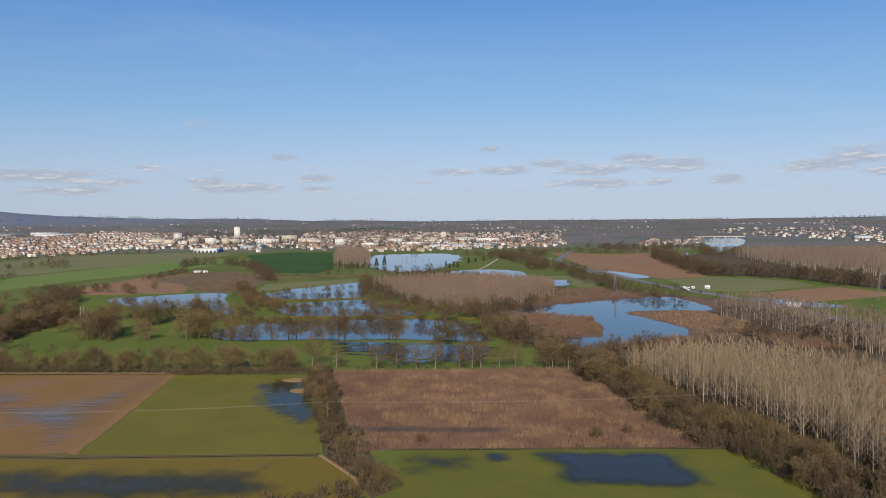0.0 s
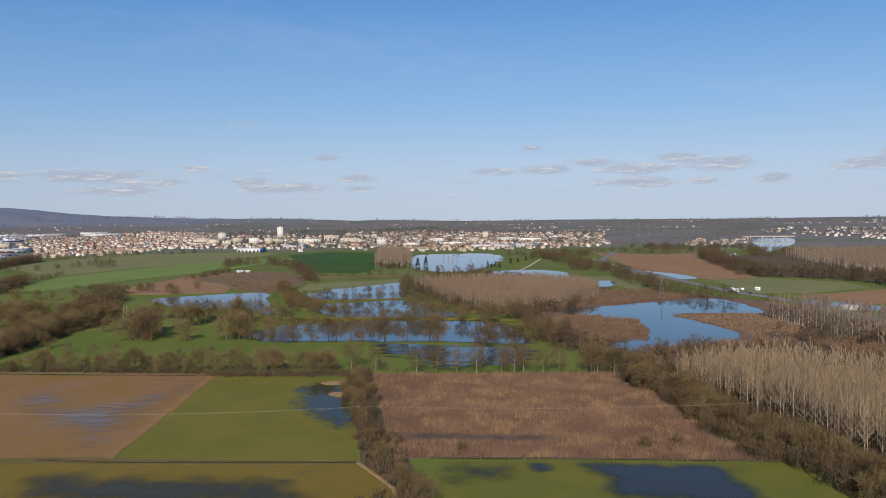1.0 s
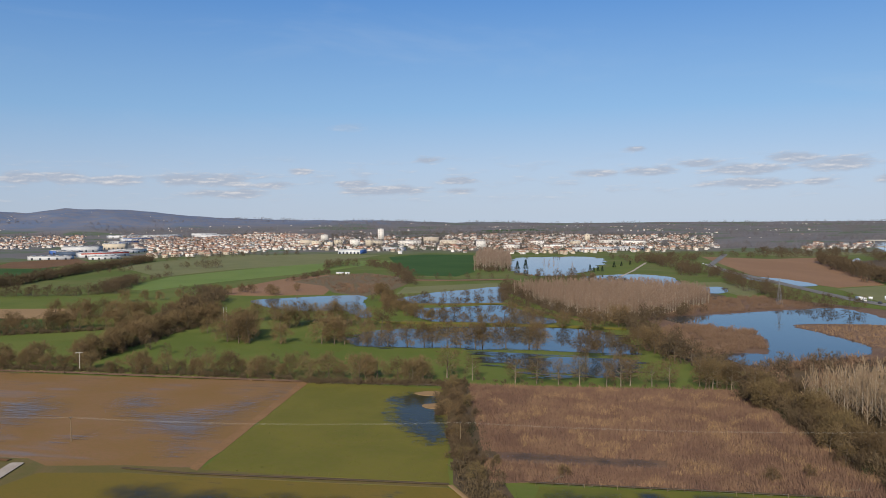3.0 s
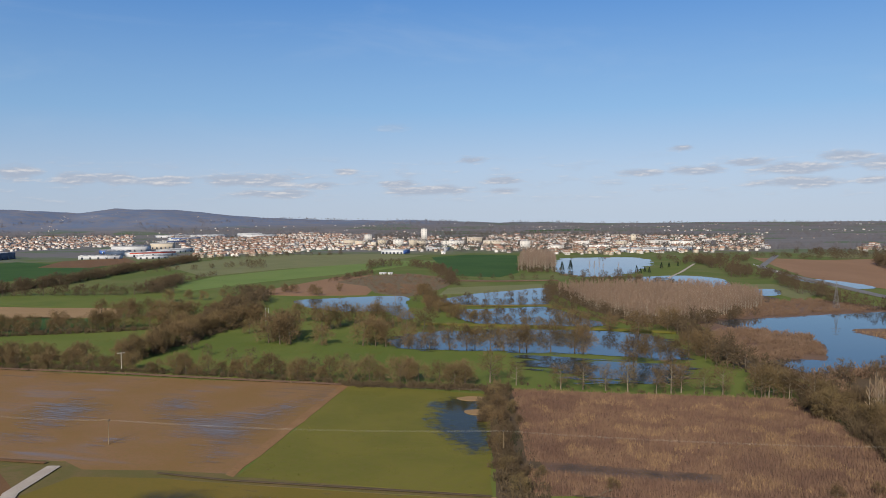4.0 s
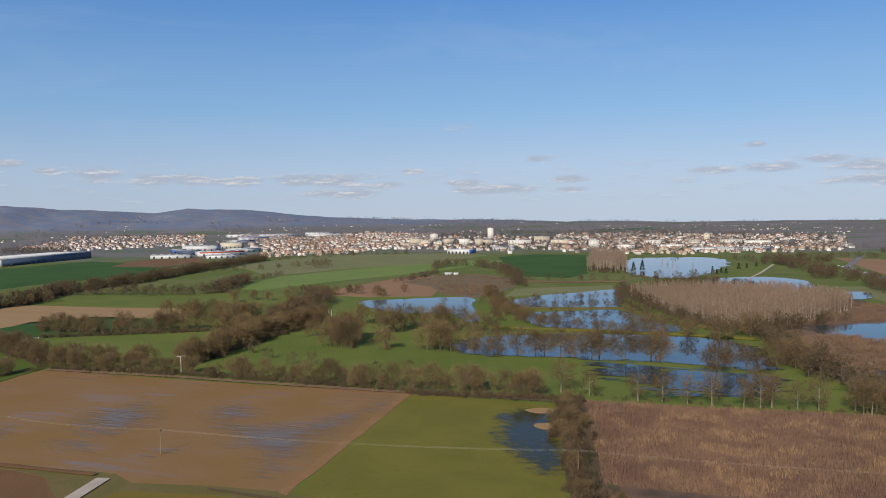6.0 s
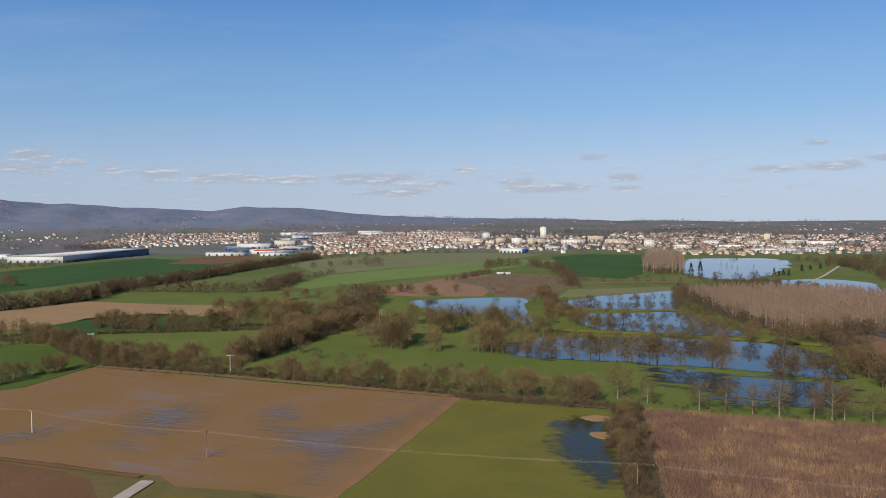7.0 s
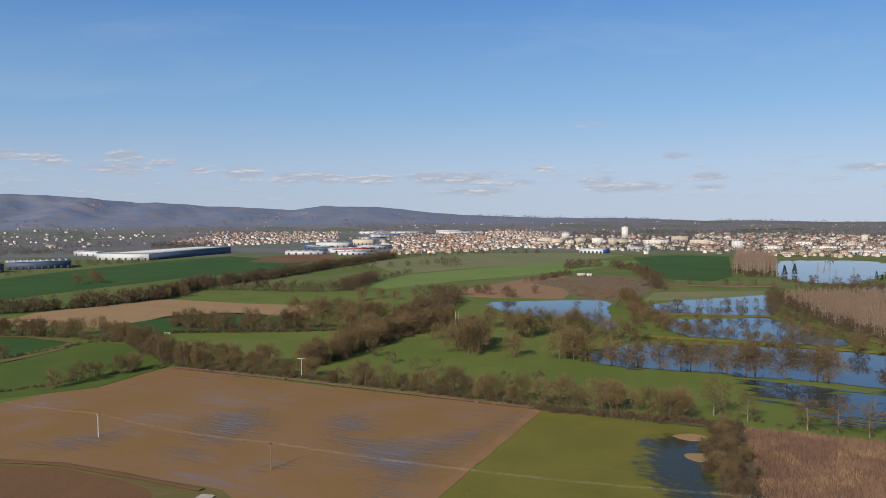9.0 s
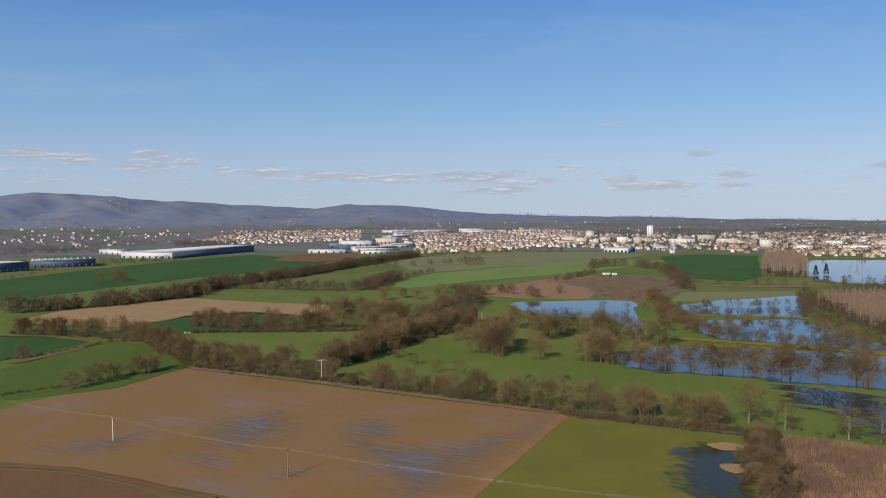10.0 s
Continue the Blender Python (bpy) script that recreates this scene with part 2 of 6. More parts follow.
SOIL_PALE = surface("bare soil strip", ((0.24, 0.13, 0.055), (0.27, 0.15, 0.065), (0.19, 0.11, 0.04)), 10, 1.5, bump=0.6)
STUBBLE = surface("tan stubble", ((0.30, 0.195, 0.098), (0.34, 0.222, 0.115), (0.26, 0.172, 0.084)), 70, 2.5, stretch=(0.3, 1, 1), turn=0.4, gloss=0.1)
FLOOD_SOIL = wet_surface("flooded soil", ((0.222, 0.124, 0.044), (0.24, 0.134, 0.064), (0.178, 0.124, 0.032)), (0.195, 0.14, 0.10), 0.2, 0.52, 34, (0.16, 1.8, 1), FURROW, 0.22)
FLOOD_TURF = wet_surface("flooded pasture", ((0.155, 0.118, 0.016), (0.185, 0.125, 0.024), (0.13, 0.112, 0.02)), (0.035, 0.038, 0.022), 0.10, 0.575, 50, (0.5, 1.2, 1), 0.2, 0.09)
QUARRY = surface("bare gravel pit ground", ((0.155, 0.106, 0.06), (0.12, 0.10, 0.045), (0.21, 0.155, 0.095)), 14, 3, bump=0.6)
TURF_PALE = surface("pale far pasture", ((0.145, 0.158, 0.055), (0.175, 0.178, 0.068), (0.19, 0.165, 0.085)), 70, 5)
REED_BED = surface("reed litter", ((0.15, 0.09, 0.06), (0.185, 0.115, 0.07), (0.11, 0.068, 0.048)), 14, 1.6, bump=0.8)
REED = surface("dry reed", ((0.165, 0.098, 0.07), (0.235, 0.145, 0.092), (0.115, 0.068, 0.052)), 18, 2.4, bump=0)
REED_PALE = surface("bleached reed", ((0.36, 0.235, 0.125), (0.30, 0.19, 0.10), (0.25, 0.16, 0.09)), 10, 2.0, bump=0)
WOOD_FLOOR = surface("leaf litter", ((0.092, 0.064, 0.036), (0.118, 0.08, 0.045), (0.068, 0.053, 0.025)), 12, 1.5, bump=0.7)
WATER = water_surface("flood water", (0.03, 0.04, 0.048), 0.014, 0.02, (0.0, 1.5), 9.0, 12.0)
WATER_MEADOW = water_surface("water over turf", (0.028, 0.037, 0.04), 0.01, 0.02, (0.0, 2.5), 34.0, 13.0, (0.35, 1.7, 1), 0.274)
WATER_HUMMOCK = water_surface("water between hummocks", (0.028, 0.037, 0.036), 0.01, 0.02, (7.0, 12.0), 84.0, 13.0, (0.4, 1.9, 1), 0.274)
WATER_FAR = water_surface("distant lake water", (0.03, 0.04, 0.048), 0.014, 0.02, (0.0, 4.0), 60.0, 45.0)
WATER_SHALLOW = water_surface("shallow flood water", (0.052, 0.053, 0.038), 0.012, 0.14, (-3.0, 18.0), 30.0, 12.0, gloss=0.05)
WATER_POOL = water_surface("still pasture pool", (0.034, 0.038, 0.034), 0.01, 0.06, (-2.0, 7.0), 12.0, 10.0, gloss=0.14)
WATER_MARSH = water_surface("marsh water", (0.04, 0.044, 0.028), 0.012, 0.08, (-2.0, 9.0), 38.0, 5.0, (1.0, 1.6, 1), 0.25, gloss=0.2, most=0.78)
WATER_FILM = water_surface("film of water on soil", (0.215, 0.17, 0.135), 0.02, 0.16, (-2.0, 26.0), 74.0, 4.0, (0.2, 2.6, 1), FURROW, 0.25, 0.75)
ASPHALT = surface("asphalt", ((0.16, 0.155, 0.15), (0.19, 0.185, 0.18), (0.13, 0.13, 0.13)), 30, 1.5)
GRAVEL = surface("pale gravel track", ((0.40, 0.34, 0.28), (0.46, 0.40, 0.33), (0.34, 0.28, 0.22)), 12, 0.8, bump=0.6)
BARK = surface("oak bark", ((0.12, 0.095, 0.068), (0.16, 0.125, 0.09), (0.085, 0.068, 0.05)), 4, 0.4, vary=0.2, bump=0.5)
BARK_PALE = surface("pale mossy bark", ((0.20, 0.165, 0.115), (0.24, 0.20, 0.14), (0.15, 0.12, 0.08)), 4, 0.5, vary=0.15, bump=0.4)
TWIG = surface("brown winter twigs", ((0.138, 0.096, 0.044), (0.165, 0.113, 0.054), (0.098, 0.071, 0.034)), 9, 1.2, vary=0.28, bump=0, thin=0.05)
TWIG_DARK = surface("dark winter twigs", ((0.098, 0.069, 0.039), (0.122, 0.085, 0.047), (0.07, 0.051, 0.03)), 12, 1.5, vary=0.25, bump=0, thin=0.05)
TWIG_RED = surface("reddish brush", ((0.188, 0.12, 0.077), (0.22, 0.142, 0.09), (0.138, 0.091, 0.06)), 10, 1.5, vary=0.2, bump=0, thin=0.08)
# near-black green that stands for the shade under hedges and brush
TWIG_SHADE = surface("bramble in shade-dark green", ((0.026, 0.031, 0.012), (0.038, 0.04, 0.016), (0.02, 0.024, 0.01)), 4, 0.8, vary=0.2, bump=0)
POPLAR_BARK = surface("pale poplar bark", ((0.37, 0.31, 0.24), (0.42, 0.36, 0.28), (0.28, 0.23, 0.17)), 5, 0.6, vary=0.12, bump=0.3)
POPLAR_TWIG = surface("pale poplar twigs", ((0.30, 0.218, 0.138), (0.34, 0.25, 0.162), (0.23, 0.168, 0.106)), 12, 1.5, vary=0.12, bump=0, thin=0.1)
# twigs of the far woods, with haze painted in as a paler grey
HAZY_TWIG = surface("far woods greyed by painted haze", ((0.192, 0.176, 0.178), (0.225, 0.207, 0.209), (0.155, 0.146, 0.152)), 90, 6, bump=0, thin=0.3)
EAST_TWIG = surface("pinkish plantation twigs", ((0.285, 0.205, 0.155), (0.33, 0.24, 0.182), (0.235, 0.17, 0.13)), 60, 3, bump=0, thin=0.25)
PLANTATION = surface("young poplar twigs", ((0.235, 0.16, 0.118), (0.275, 0.19, 0.14), (0.18, 0.124, 0.092)), 30, 2.0, vary=0.1, bump=0, thin=0.1)
NEEDLES = surface("dark conifer needles", ((0.012, 0.028, 0.014), (0.02, 0.036, 0.018), (0.01, 0.02, 0.01)), 4, 0.8, vary=0.2, bump=0)
PLASTER = surface("white render", ((0.66, 0.62, 0.57), (0.74, 0.71, 0.67), (0.52, 0.49, 0.45)), 25, 2, vary=0.26, bump=0)
PLASTER_CREAM = surface("cream render", ((0.50, 0.43, 0.33), (0.56, 0.49, 0.39), (0.42, 0.37, 0.30)), 25, 2, vary=0.16, bump=0)
ROOF_TILE = surface("clay roof tiles", ((0.34, 0.20, 0.14), (0.40, 0.25, 0.18), (0.26, 0.155, 0.11)), 20, 1.5, vary=0.25, bump=0)
ROOF_FLAT = surface("grey flat roof", ((0.30, 0.30, 0.30), (0.36, 0.36, 0.36), (0.24, 0.24, 0.245)), 20, 2, vary=0.2, bump=0)
CLADDING = surface("blue steel cladding", ((0.055, 0.08, 0.13), (0.065, 0.095, 0.15), (0.045, 0.068, 0.11)), 40, 3, rough=0.55, bump=0)
CLADDING_WHITE = surface("white steel cladding", ((0.50, 0.51, 0.53), (0.57, 0.57, 0.57), (0.43, 0.45, 0.47)), 40, 3, rough=0.5, vary=0.12, bump=0)
CLADDING_BLUE = surface("bright blue cladding", ((0.05, 0.12, 0.36), (0.06, 0.14, 0.40), (0.045, 0.10, 0.30)), 20, 3, rough=0.5, bump=0)
CLADDING_RED = surface("red shop cladding", ((0.42, 0.06, 0.04), (0.46, 0.08, 0.05), (0.36, 0.05, 0.04)), 20, 3, rough=0.5, bump=0)
GLAZING = surface("dark window glass", ((0.05, 0.06, 0.075), (0.07, 0.08, 0.10), (0.04, 0.05, 0.06)), 10, 1, rough=0.12, bump=0, gloss=0.5)
CONCRETE = surface("weathered concrete", ((0.50, 0.47, 0.42), (0.56, 0.53, 0.48), (0.42, 0.39, 0.34)), 6, 0.5, bump=0.2)
POLE_WOOD = surface("weathered pole timber", ((0.20, 0.15, 0.09), (0.24, 0.18, 0.11), (0.15, 0.11, 0.07)), 6, 0.4, bump=0.3)
STEEL = surface("galvanised steel", ((0.26, 0.265, 0.27), (0.30, 0.30, 0.30), (0.22, 0.22, 0.225)), 5, 0.5, rough=0.5, metal=0.5, bump=0)
WIRE = surface("bright aluminium cable", ((0.42, 0.39, 0.33), (0.46, 0.43, 0.37), (0.38, 0.35, 0.30)), 30, 3, rough=0.5, metal=0.2, bump=0)
PAINT_WHITE = surface("white vehicle paint", ((0.78, 0.78, 0.78), (0.82, 0.82, 0.82), (0.7, 0.7, 0.7)), 4, 0.8, rough=0.35, bump=0)
PAINT_DARK = surface("dark vehicle paint", ((0.06, 0.065, 0.08), (0.08, 0.08, 0.09), (0.05, 0.05, 0.06)), 4, 0.8, rough=0.3, bump=0)
RUBBER = surface("tyre rubber", ((0.02, 0.02, 0.02), (0.03, 0.03, 0.03), (0.025, 0.025, 0.025)), 2, 0.3, bump=0)

# ---- building helpers ----


def mesh_of(name, verts, faces, mats, index=None):
    """A mesh from vertices, triangles or quads, and the material of each face."""
    me = bpy.data.meshes.new(name)
    verts, faces = np.asarray(verts, float), np.asarray(faces, int)
    me.vertices.add(len(verts))
    me.vertices.foreach_set("co", verts.ravel())
    k = faces.shape[1]
    me.loops.add(faces.size)
    me.loops.foreach_set("vertex_index", faces.ravel())
    me.polygons.add(len(faces))
    me.polygons.foreach_set("loop_start", np.arange(0, faces.size, k))
    if index is not None:
        me.polygons.foreach_set("material_index", np.asarray(index, int))
    for m in mats:
        me.materials.append(m)
    me.update(calc_edges=True)
    me.validate()
    return me


def part(name, mesh, parent, label="", at=(0, 0, 0), turn=0.0):
    ob = new(name, mesh)
    ob.parent = parent
    ob.matrix_basis = Matrix.Translation(at) @ Matrix.Rotation(turn, 4, "Z")
    return tagged(ob, label)


def base(name, m, label, category, group=""):
    ob = new(name)
    ob.matrix_basis = m
    return tagged(ob, label, category, group)


def box(x0, x1, y0, y1, z0, z1):
    v = [(x, y, z) for z in (z0, z1) for x, y in ((x0, y0), (x1, y0), (x1, y1), (x0, y1))]
    return v, [(3, 2, 1, 0), (4, 5, 6, 7), (0, 1, 5, 4), (1, 2, 6, 5), (2, 3, 7, 6), (3, 0, 4, 7)]


def joined(shapes):
    verts, faces = [], []
    for v, f in shapes:
        faces += [tuple(i + len(verts) for i in q) for q in f]
        verts += list(v)
    return verts, faces


def tube(path, radii, sides=5):
    """A tapered tube of quads along a path."""
    path = [Vector(p) for p in path]
    verts, faces = [], []
    for i, (p, r) in enumerate(zip(path, radii)):
        ahead = (path[min(i + 1, len(path) - 1)] - path[max(i - 1, 0)]).normalized()
        side = ahead.orthogonal().normalized()
        other = ahead.cross(side)
        verts += [p + (side * math.cos(a) + other * math.sin(a)) * r for a in (2 * math.pi * k / sides for k in range(sides))]
    for i in range(len(path) - 1):
        for k in range(sides):
            a, b = i * sides + k, i * sides + (k + 1) % sides
            faces.append((a, b, b + sides, a + sides))
    return [tuple(v) for v in verts], faces


HILL_AZ = [-180, -60, -9.6, -6.2, -1.1, 6.3, 14.0, 19.0, 26.6, 27.5, 33.5, 38.4, 43.7, 49.1, 53.0, 55.3, 60.1, 65.1, 68.1, 72.7, 74.5, 100, 180]
HILL_Z = [30, 38, 30, 25, 21, 18, 19, 16, 28, 25, 44, 50, 66, 112, 128, 104, 129, 147, 181, 196, 178, 160, 30]


def land(x, y):
    """Height of the ground: a flat flood plain that climbs gently to the horizon and to the hills."""
    dx, dy = x + 30.0, y - 50.0
    r, az = np.hypot(dx, dy), np.degrees(np.arctan2(-dx, dy))
    ridge = np.interp(az, HILL_AZ, HILL_Z)
    s, h = np.clip((r - 2700) / 2050, 0, 1), np.clip((r - 3300) / 1450, 0, 1)
    h = h * h * (3 - 2 * h)
    return 24 * s**1.5 + (ridge - 24) * h * (1 + 0.10 * np.sin(az * 1.3 + r * 0.006) * np.sin(h * np.pi))


def bearing_of(x, y):
    return math.degrees(math.atan2(-(x + 30), y - 50))


# ---- ground ----


def make_ground():
    rings = np.r_[0, 60, np.geomspace(120, 2600, 34), np.linspace(2700, 4860, 64)]
    count = 900
    ang = np.arange(count) * 2 * np.pi / count
    verts = [(-30.0, 50.0, 0.0)]
    for r in rings[1:]:
        x, y = -30 - np.sin(ang) * r, 50 + np.cos(ang) * r
        z = land(x, y)
        if r > 3000:
            lumps = np.array([noise.fractal((a * 22, r / 330, 0.3), 0.9, 2.0, 6) for a in ang])
            z = z + lumps * np.clip((r - 3000) / 900, 0, 1) * (2.0 + 0.2 * np.clip(z - 30, 0, 120) * np.clip((4800 - r) / 500, 0.25, 1))
        verts += list(zip(x, y, z))
    faces = [(0, 1 + k, 1 + (k + 1) % count, 1 + (k + 1) % count) for k in range(count)]
    quads = []
    for i in range(len(rings) - 2):
        a = 1 + i * count + np.arange(count)
        b = 1 + i * count + (np.arange(count) + 1) % count
        quads.append(np.stack([a, a + count, b + count, b], 1))
    quads = np.concatenate(quads)
    tris = np.concatenate([quads[:, [0, 1, 2]], quads[:, [0, 2, 3]], np.array([f[:3] for f in faces])])
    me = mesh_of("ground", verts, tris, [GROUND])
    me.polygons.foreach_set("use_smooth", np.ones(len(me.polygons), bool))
    tagged(new("ground", me), "green flood plain rising to wooded hills tinted with painted haze", "ground", kind="structure")


make_ground()
LAYER = [0.05]


def rounded(pts, steps, wobble, seed):
    """A closed outline through the corners, softened and made uneven."""
    out, count = [], len(pts)
    for i in range(count):
        p0, p1, p2, p3 = (Vector(pts[(i + k) % count]) for k in (-1, 0, 1, 2))
        for s in range(steps):
            t = s / steps
            p = 0.5 * (2 * p1 + (p2 - p0) * t + (2 * p0 - 5 * p1 + 4 * p2 - p3) * t * t + (3 * p1 - p0 - 3 * p2 + p3) * t**3)
            shift = noise.noise_vector((p.x / (4 * wobble + 1), p.y / (4 * wobble + 1), seed)) * wobble
            out.append((p.x + shift.x, p.y + shift.y))
    return out


def straight(pts, pace, wobble, seed):
    """A closed outline with straight sides and slightly uneven edges."""
    out = []
    for i, p in enumerate(pts):
        a, b = Vector(p), Vector(pts[(i + 1) % len(pts)])
        for s in range(max(1, int((b - a).length / pace))):
            q = a.lerp(b, s / max(1, int((b - a).length / pace)))
            shift = noise.noise_vector((q.x / 9, q.y / 9, seed)) * wobble
            out.append((q.x + shift.x, q.y + shift.y))
    return out


def sheet(name, outline, mat, label, category, thick=0.0):
    """A field, pool or verge laid on the ground, with a low edge all round."""
    LAYER[0] += 0.006
    bm = bmesh.new()
    top = LAYER[0] + thick
    loop = [bm.verts.new((x, y, top + land(x, y))) for x, y in outline]
    face = bm.faces.new(loop)
    if face.normal.z < 0 or sum(a.co.x * b.co.y - b.co.x * a.co.y for a, b in zip(loop, loop[1:] + loop[:1])) < 0:
        face.normal_flip()
    ring = [bm.verts.new((v.co.x, v.co.y, v.co.z - top - 0.02)) for v in loop]
    for i in range(len(loop)):
        j = (i + 1) % len(loop)
        bm.faces.new((loop[i], ring[i], ring[j], loop[j]))
    bmesh.ops.triangulate(bm, faces=[face])
    bmesh.ops.recalc_face_normals(bm, faces=bm.faces)
    me = bpy.data.meshes.new(name)
    bm.to_mesh(me)
    bm.free()
    me.materials.append(mat)
    return tagged(new(name, me), label, category, kind="structure")


def field(name, pts, mat, label, wobble=0.8):
    return sheet(name, straight(pts, 12.0, wobble, len(name) + 0.3), mat, label, "field")


def pool(pts, label, mat=None, wobble=2.0, name="water"):
    """A sheet of water laid over a hollow, as a grid that knows how far each point lies from the shore."""
    LAYER[0] += 0.006
    line = np.array(rounded(pts, 7, wobble, len(label) + 0.7))
    low, high = line.min(0), line.max(0)
    cell = float(np.clip(math.sqrt((high[0] - low[0]) * (high[1] - low[1])) / 60, 0.8, 6.0))
    margin = 3 * cell
    xs, ys = np.arange(low[0] - margin, high[0] + margin, cell), np.arange(low[1] - margin, high[1] + margin, cell)
    gx, gy = (g.ravel() for g in np.meshgrid(xs, ys, indexing="ij"))
    near, odd = np.full(len(gx), 1e9), np.zeros(len(gx), bool)
    for (x0, y0), (x1, y1) in zip(line, np.roll(line, -1, 0)):
        dx, dy = x1 - x0, y1 - y0
        t = np.clip(((gx - x0) * dx + (gy - y0) * dy) / (dx * dx + dy * dy + 1e-9), 0, 1)
        near = np.minimum(near, np.hypot(gx - x0 - t * dx, gy - y0 - t * dy))
        if abs(dy) > 1e-9:
            odd ^= ((y0 > gy) != (y1 > gy)) & (gx < dx * (gy - y0) / dy + x0)
    shore = np.where(odd, near, -near)
    a = (np.arange(len(xs) - 1)[:, None] * len(ys) + np.arange(len(ys) - 1)).ravel()
    quads = np.stack([a, a + len(ys), a + len(ys) + 1, a + 1], 1)
    quads = quads[shore[quads].max(1) > -1.5 * cell]
    used, back = np.unique(quads, return_inverse=True)
    verts = np.stack([gx[used], gy[used], LAYER[0] + land(gx[used], gy[used])], 1)
    me = mesh_of(name, verts, back.reshape(-1, 4), [mat or WATER])
    me.attributes.new("shore", "FLOAT", "POINT").data.foreach_set("value", shore[used].astype(np.float32))
    return tagged(new(name, me), label, "water", kind="structure")


def ribbon(name, pts, width, mat, label, category, height=0.0, wobble=0.3):
    """A track, road, ditch or bank along a line; a bank has a crown and sloping sides."""
    LAYER[0] += 0.006
    line = []
    for i in range(len(pts) - 1):
        a, b = Vector(pts[i]), Vector(pts[i + 1])
        steps = max(1, int((b - a).length / 10))
        line += [a.lerp(b, s / steps) for s in range(steps)]
    line.append(Vector(pts[-1]))
    verts, faces = [], []
    for i, p in enumerate(line):
        ahead = (line[min(i + 1, len(line) - 1)] - line[max(i - 1, 0)]).normalized()
        side = Vector((-ahead.y, ahead.x))
        w = width / 2 * (1 + wobble * noise.noise((p.x / 11, p.y / 11, 4.0)))
        for k, lift in ((-1.25, -0.1), (-0.8, height), (0.8, height), (1.25, -0.1)):
            q = p + side * w * k
            verts.append((q.x, q.y, LAYER[0] + lift + land(q.x, q.y)))
    for i in range(len(line) - 1):
        for k in range(3):
            a = i * 4 + k
            faces.append((a, a + 1, a + 5, a + 4))
    return tagged(new(name, mesh_of(name, verts, faces, [mat])), label, category, kind="structure")


# fields of the near plain
field("verge_corner", [(-395, 166), (-353, 194), (-287, 219), (-222, 240), (-200, 232), (-240, 160), (-300, 95), (-430, 120)], ROUGH_GRASS, "rough olive grass round the farm track")
field("field_brown_flooded", [(-495, 306), (-361, 344), (-281, 372)] + [(-225, 238), (-249, 229)] + [(-273, 216)] + [(-287, 219), (-312, 209), (-353, 194), (-379, 178)] + [(-440, 160), (-470, 210)], FLOOD_SOIL, "brown tilled field with a film of flood water")
field("field_olive_front", [(-242, 223), (-219, 230), (-136, 259), (-127, 254), (-116, 243), (-108, 233), (-104, 226)] + [(-60, 150), (-120, 100), (-260, 130)] + [(-268, 210)], FLOOD_TURF, "olive pasture partly under flood water")
field("field_green_pasture", [(-278, 372), (-207, 388), (-138, 264), (-220, 236)], TURF_OLIVE, "olive green pasture between hedges")
field("field_dark_soil", [(-370, 175), (-348, 192), (-319, 201), (-303, 203)] + [(-215, 170), (-300, 110), (-420, 130)], SOIL_DARK, "dark brown tilled field beside the track")
field("field_reeds", [(-201, 402), (-140, 424), (-78, 447), (-37, 376), (-9, 316), (-5, 311), (-115, 276), (-127, 269)], REED_BED, "reddish brown reed bed with dry litter")
field("field_green_front", [(-111, 274), (-55, 294), (6, 312), (33, 269)] + [(20, 190), (-60, 160)] + [(-101, 218), (-100, 238)], TURF_FRONT, "short green pasture with flooded hollows")
field("verge_front", [(-249, 229), (-224, 236), (-138, 263), (-136, 259), (-219, 230), (-242, 223)], ROUGH_GRASS, "rough grass verge along a ditch")
field("verge_brown", [(-278, 372), (-283, 372), (-226, 237), (-221, 236)], SOIL_PALE, "bare soil strip at the field edge")
field("verge_track", [(-379, 178), (-353, 194), (-312, 209), (-287, 219), (-303, 203), (-319, 201), (-348, 192), (-370, 175)], ROUGH_GRASS, "rough grass beside a farm track")

# fields farther off
field("field_stubble", [(-784, 295), (-833, 346), (-854, 404), (-864, 478), (-752, 516), (-687, 549), (-620, 495), (-704, 464), (-719, 413), (-683, 354), (-702, 340)], STUBBLE, "pale tan stubble field behind a hedge")
field("field_wheat_strip", [(-868, 505), (-909, 568), (-762, 672), (-715, 672), (-675, 566), (-756, 519)], TURF, "green strip of winter wheat")
field("field_deep_wheat", [(-693, 345), (-712, 410), (-697, 460), (-618, 487), (-585, 433), (-630, 357)], TURF_DEEP, "dark green winter wheat field")
field("field_far_wheat", [(-1263, 415), (-1392, 598), (-1502, 795), (-1559, 970), (-1267, 958), (-1119, 760), (-1099, 615), (-1036, 476), (-966, 335)], TURF_DEEP, "dark green wheat field before warehouses")
field("field_left_wheat", [(-706, 266), (-679, 291), (-631, 303), (-610, 259), (-599, 237)], TURF_DEEP, "dark green field edged by a grass track")
field("field_bright_wheat", [(-826, 713), (-906, 868), (-914, 1070), (-883, 1283), (-806, 1315), (-765, 1053), (-777, 825), (-766, 703)], TURF_BRIGHT, "bright green young wheat field")
field("field_pale_pasture", [(-1189, 1013), (-1277, 1340), (-1071, 1469), (-942, 1469), (-882, 1212), (-930, 1034), (-921, 861)], TURF_PALE, "pale green pasture before the town")
field("field_plough", [(-679, 698), (-700, 779), (-737, 927), (-715, 982), (-614, 860), (-550, 749), (-609, 710)], PLOUGH, "reddish brown ploughed field")
field("field_dark_wheat", [(-886, 1409), (-868, 1518), (-763, 1536), (-547, 1108), (-533, 1023), (-604, 1017)], TURF_DEEP, "dark green wheat field below the town")
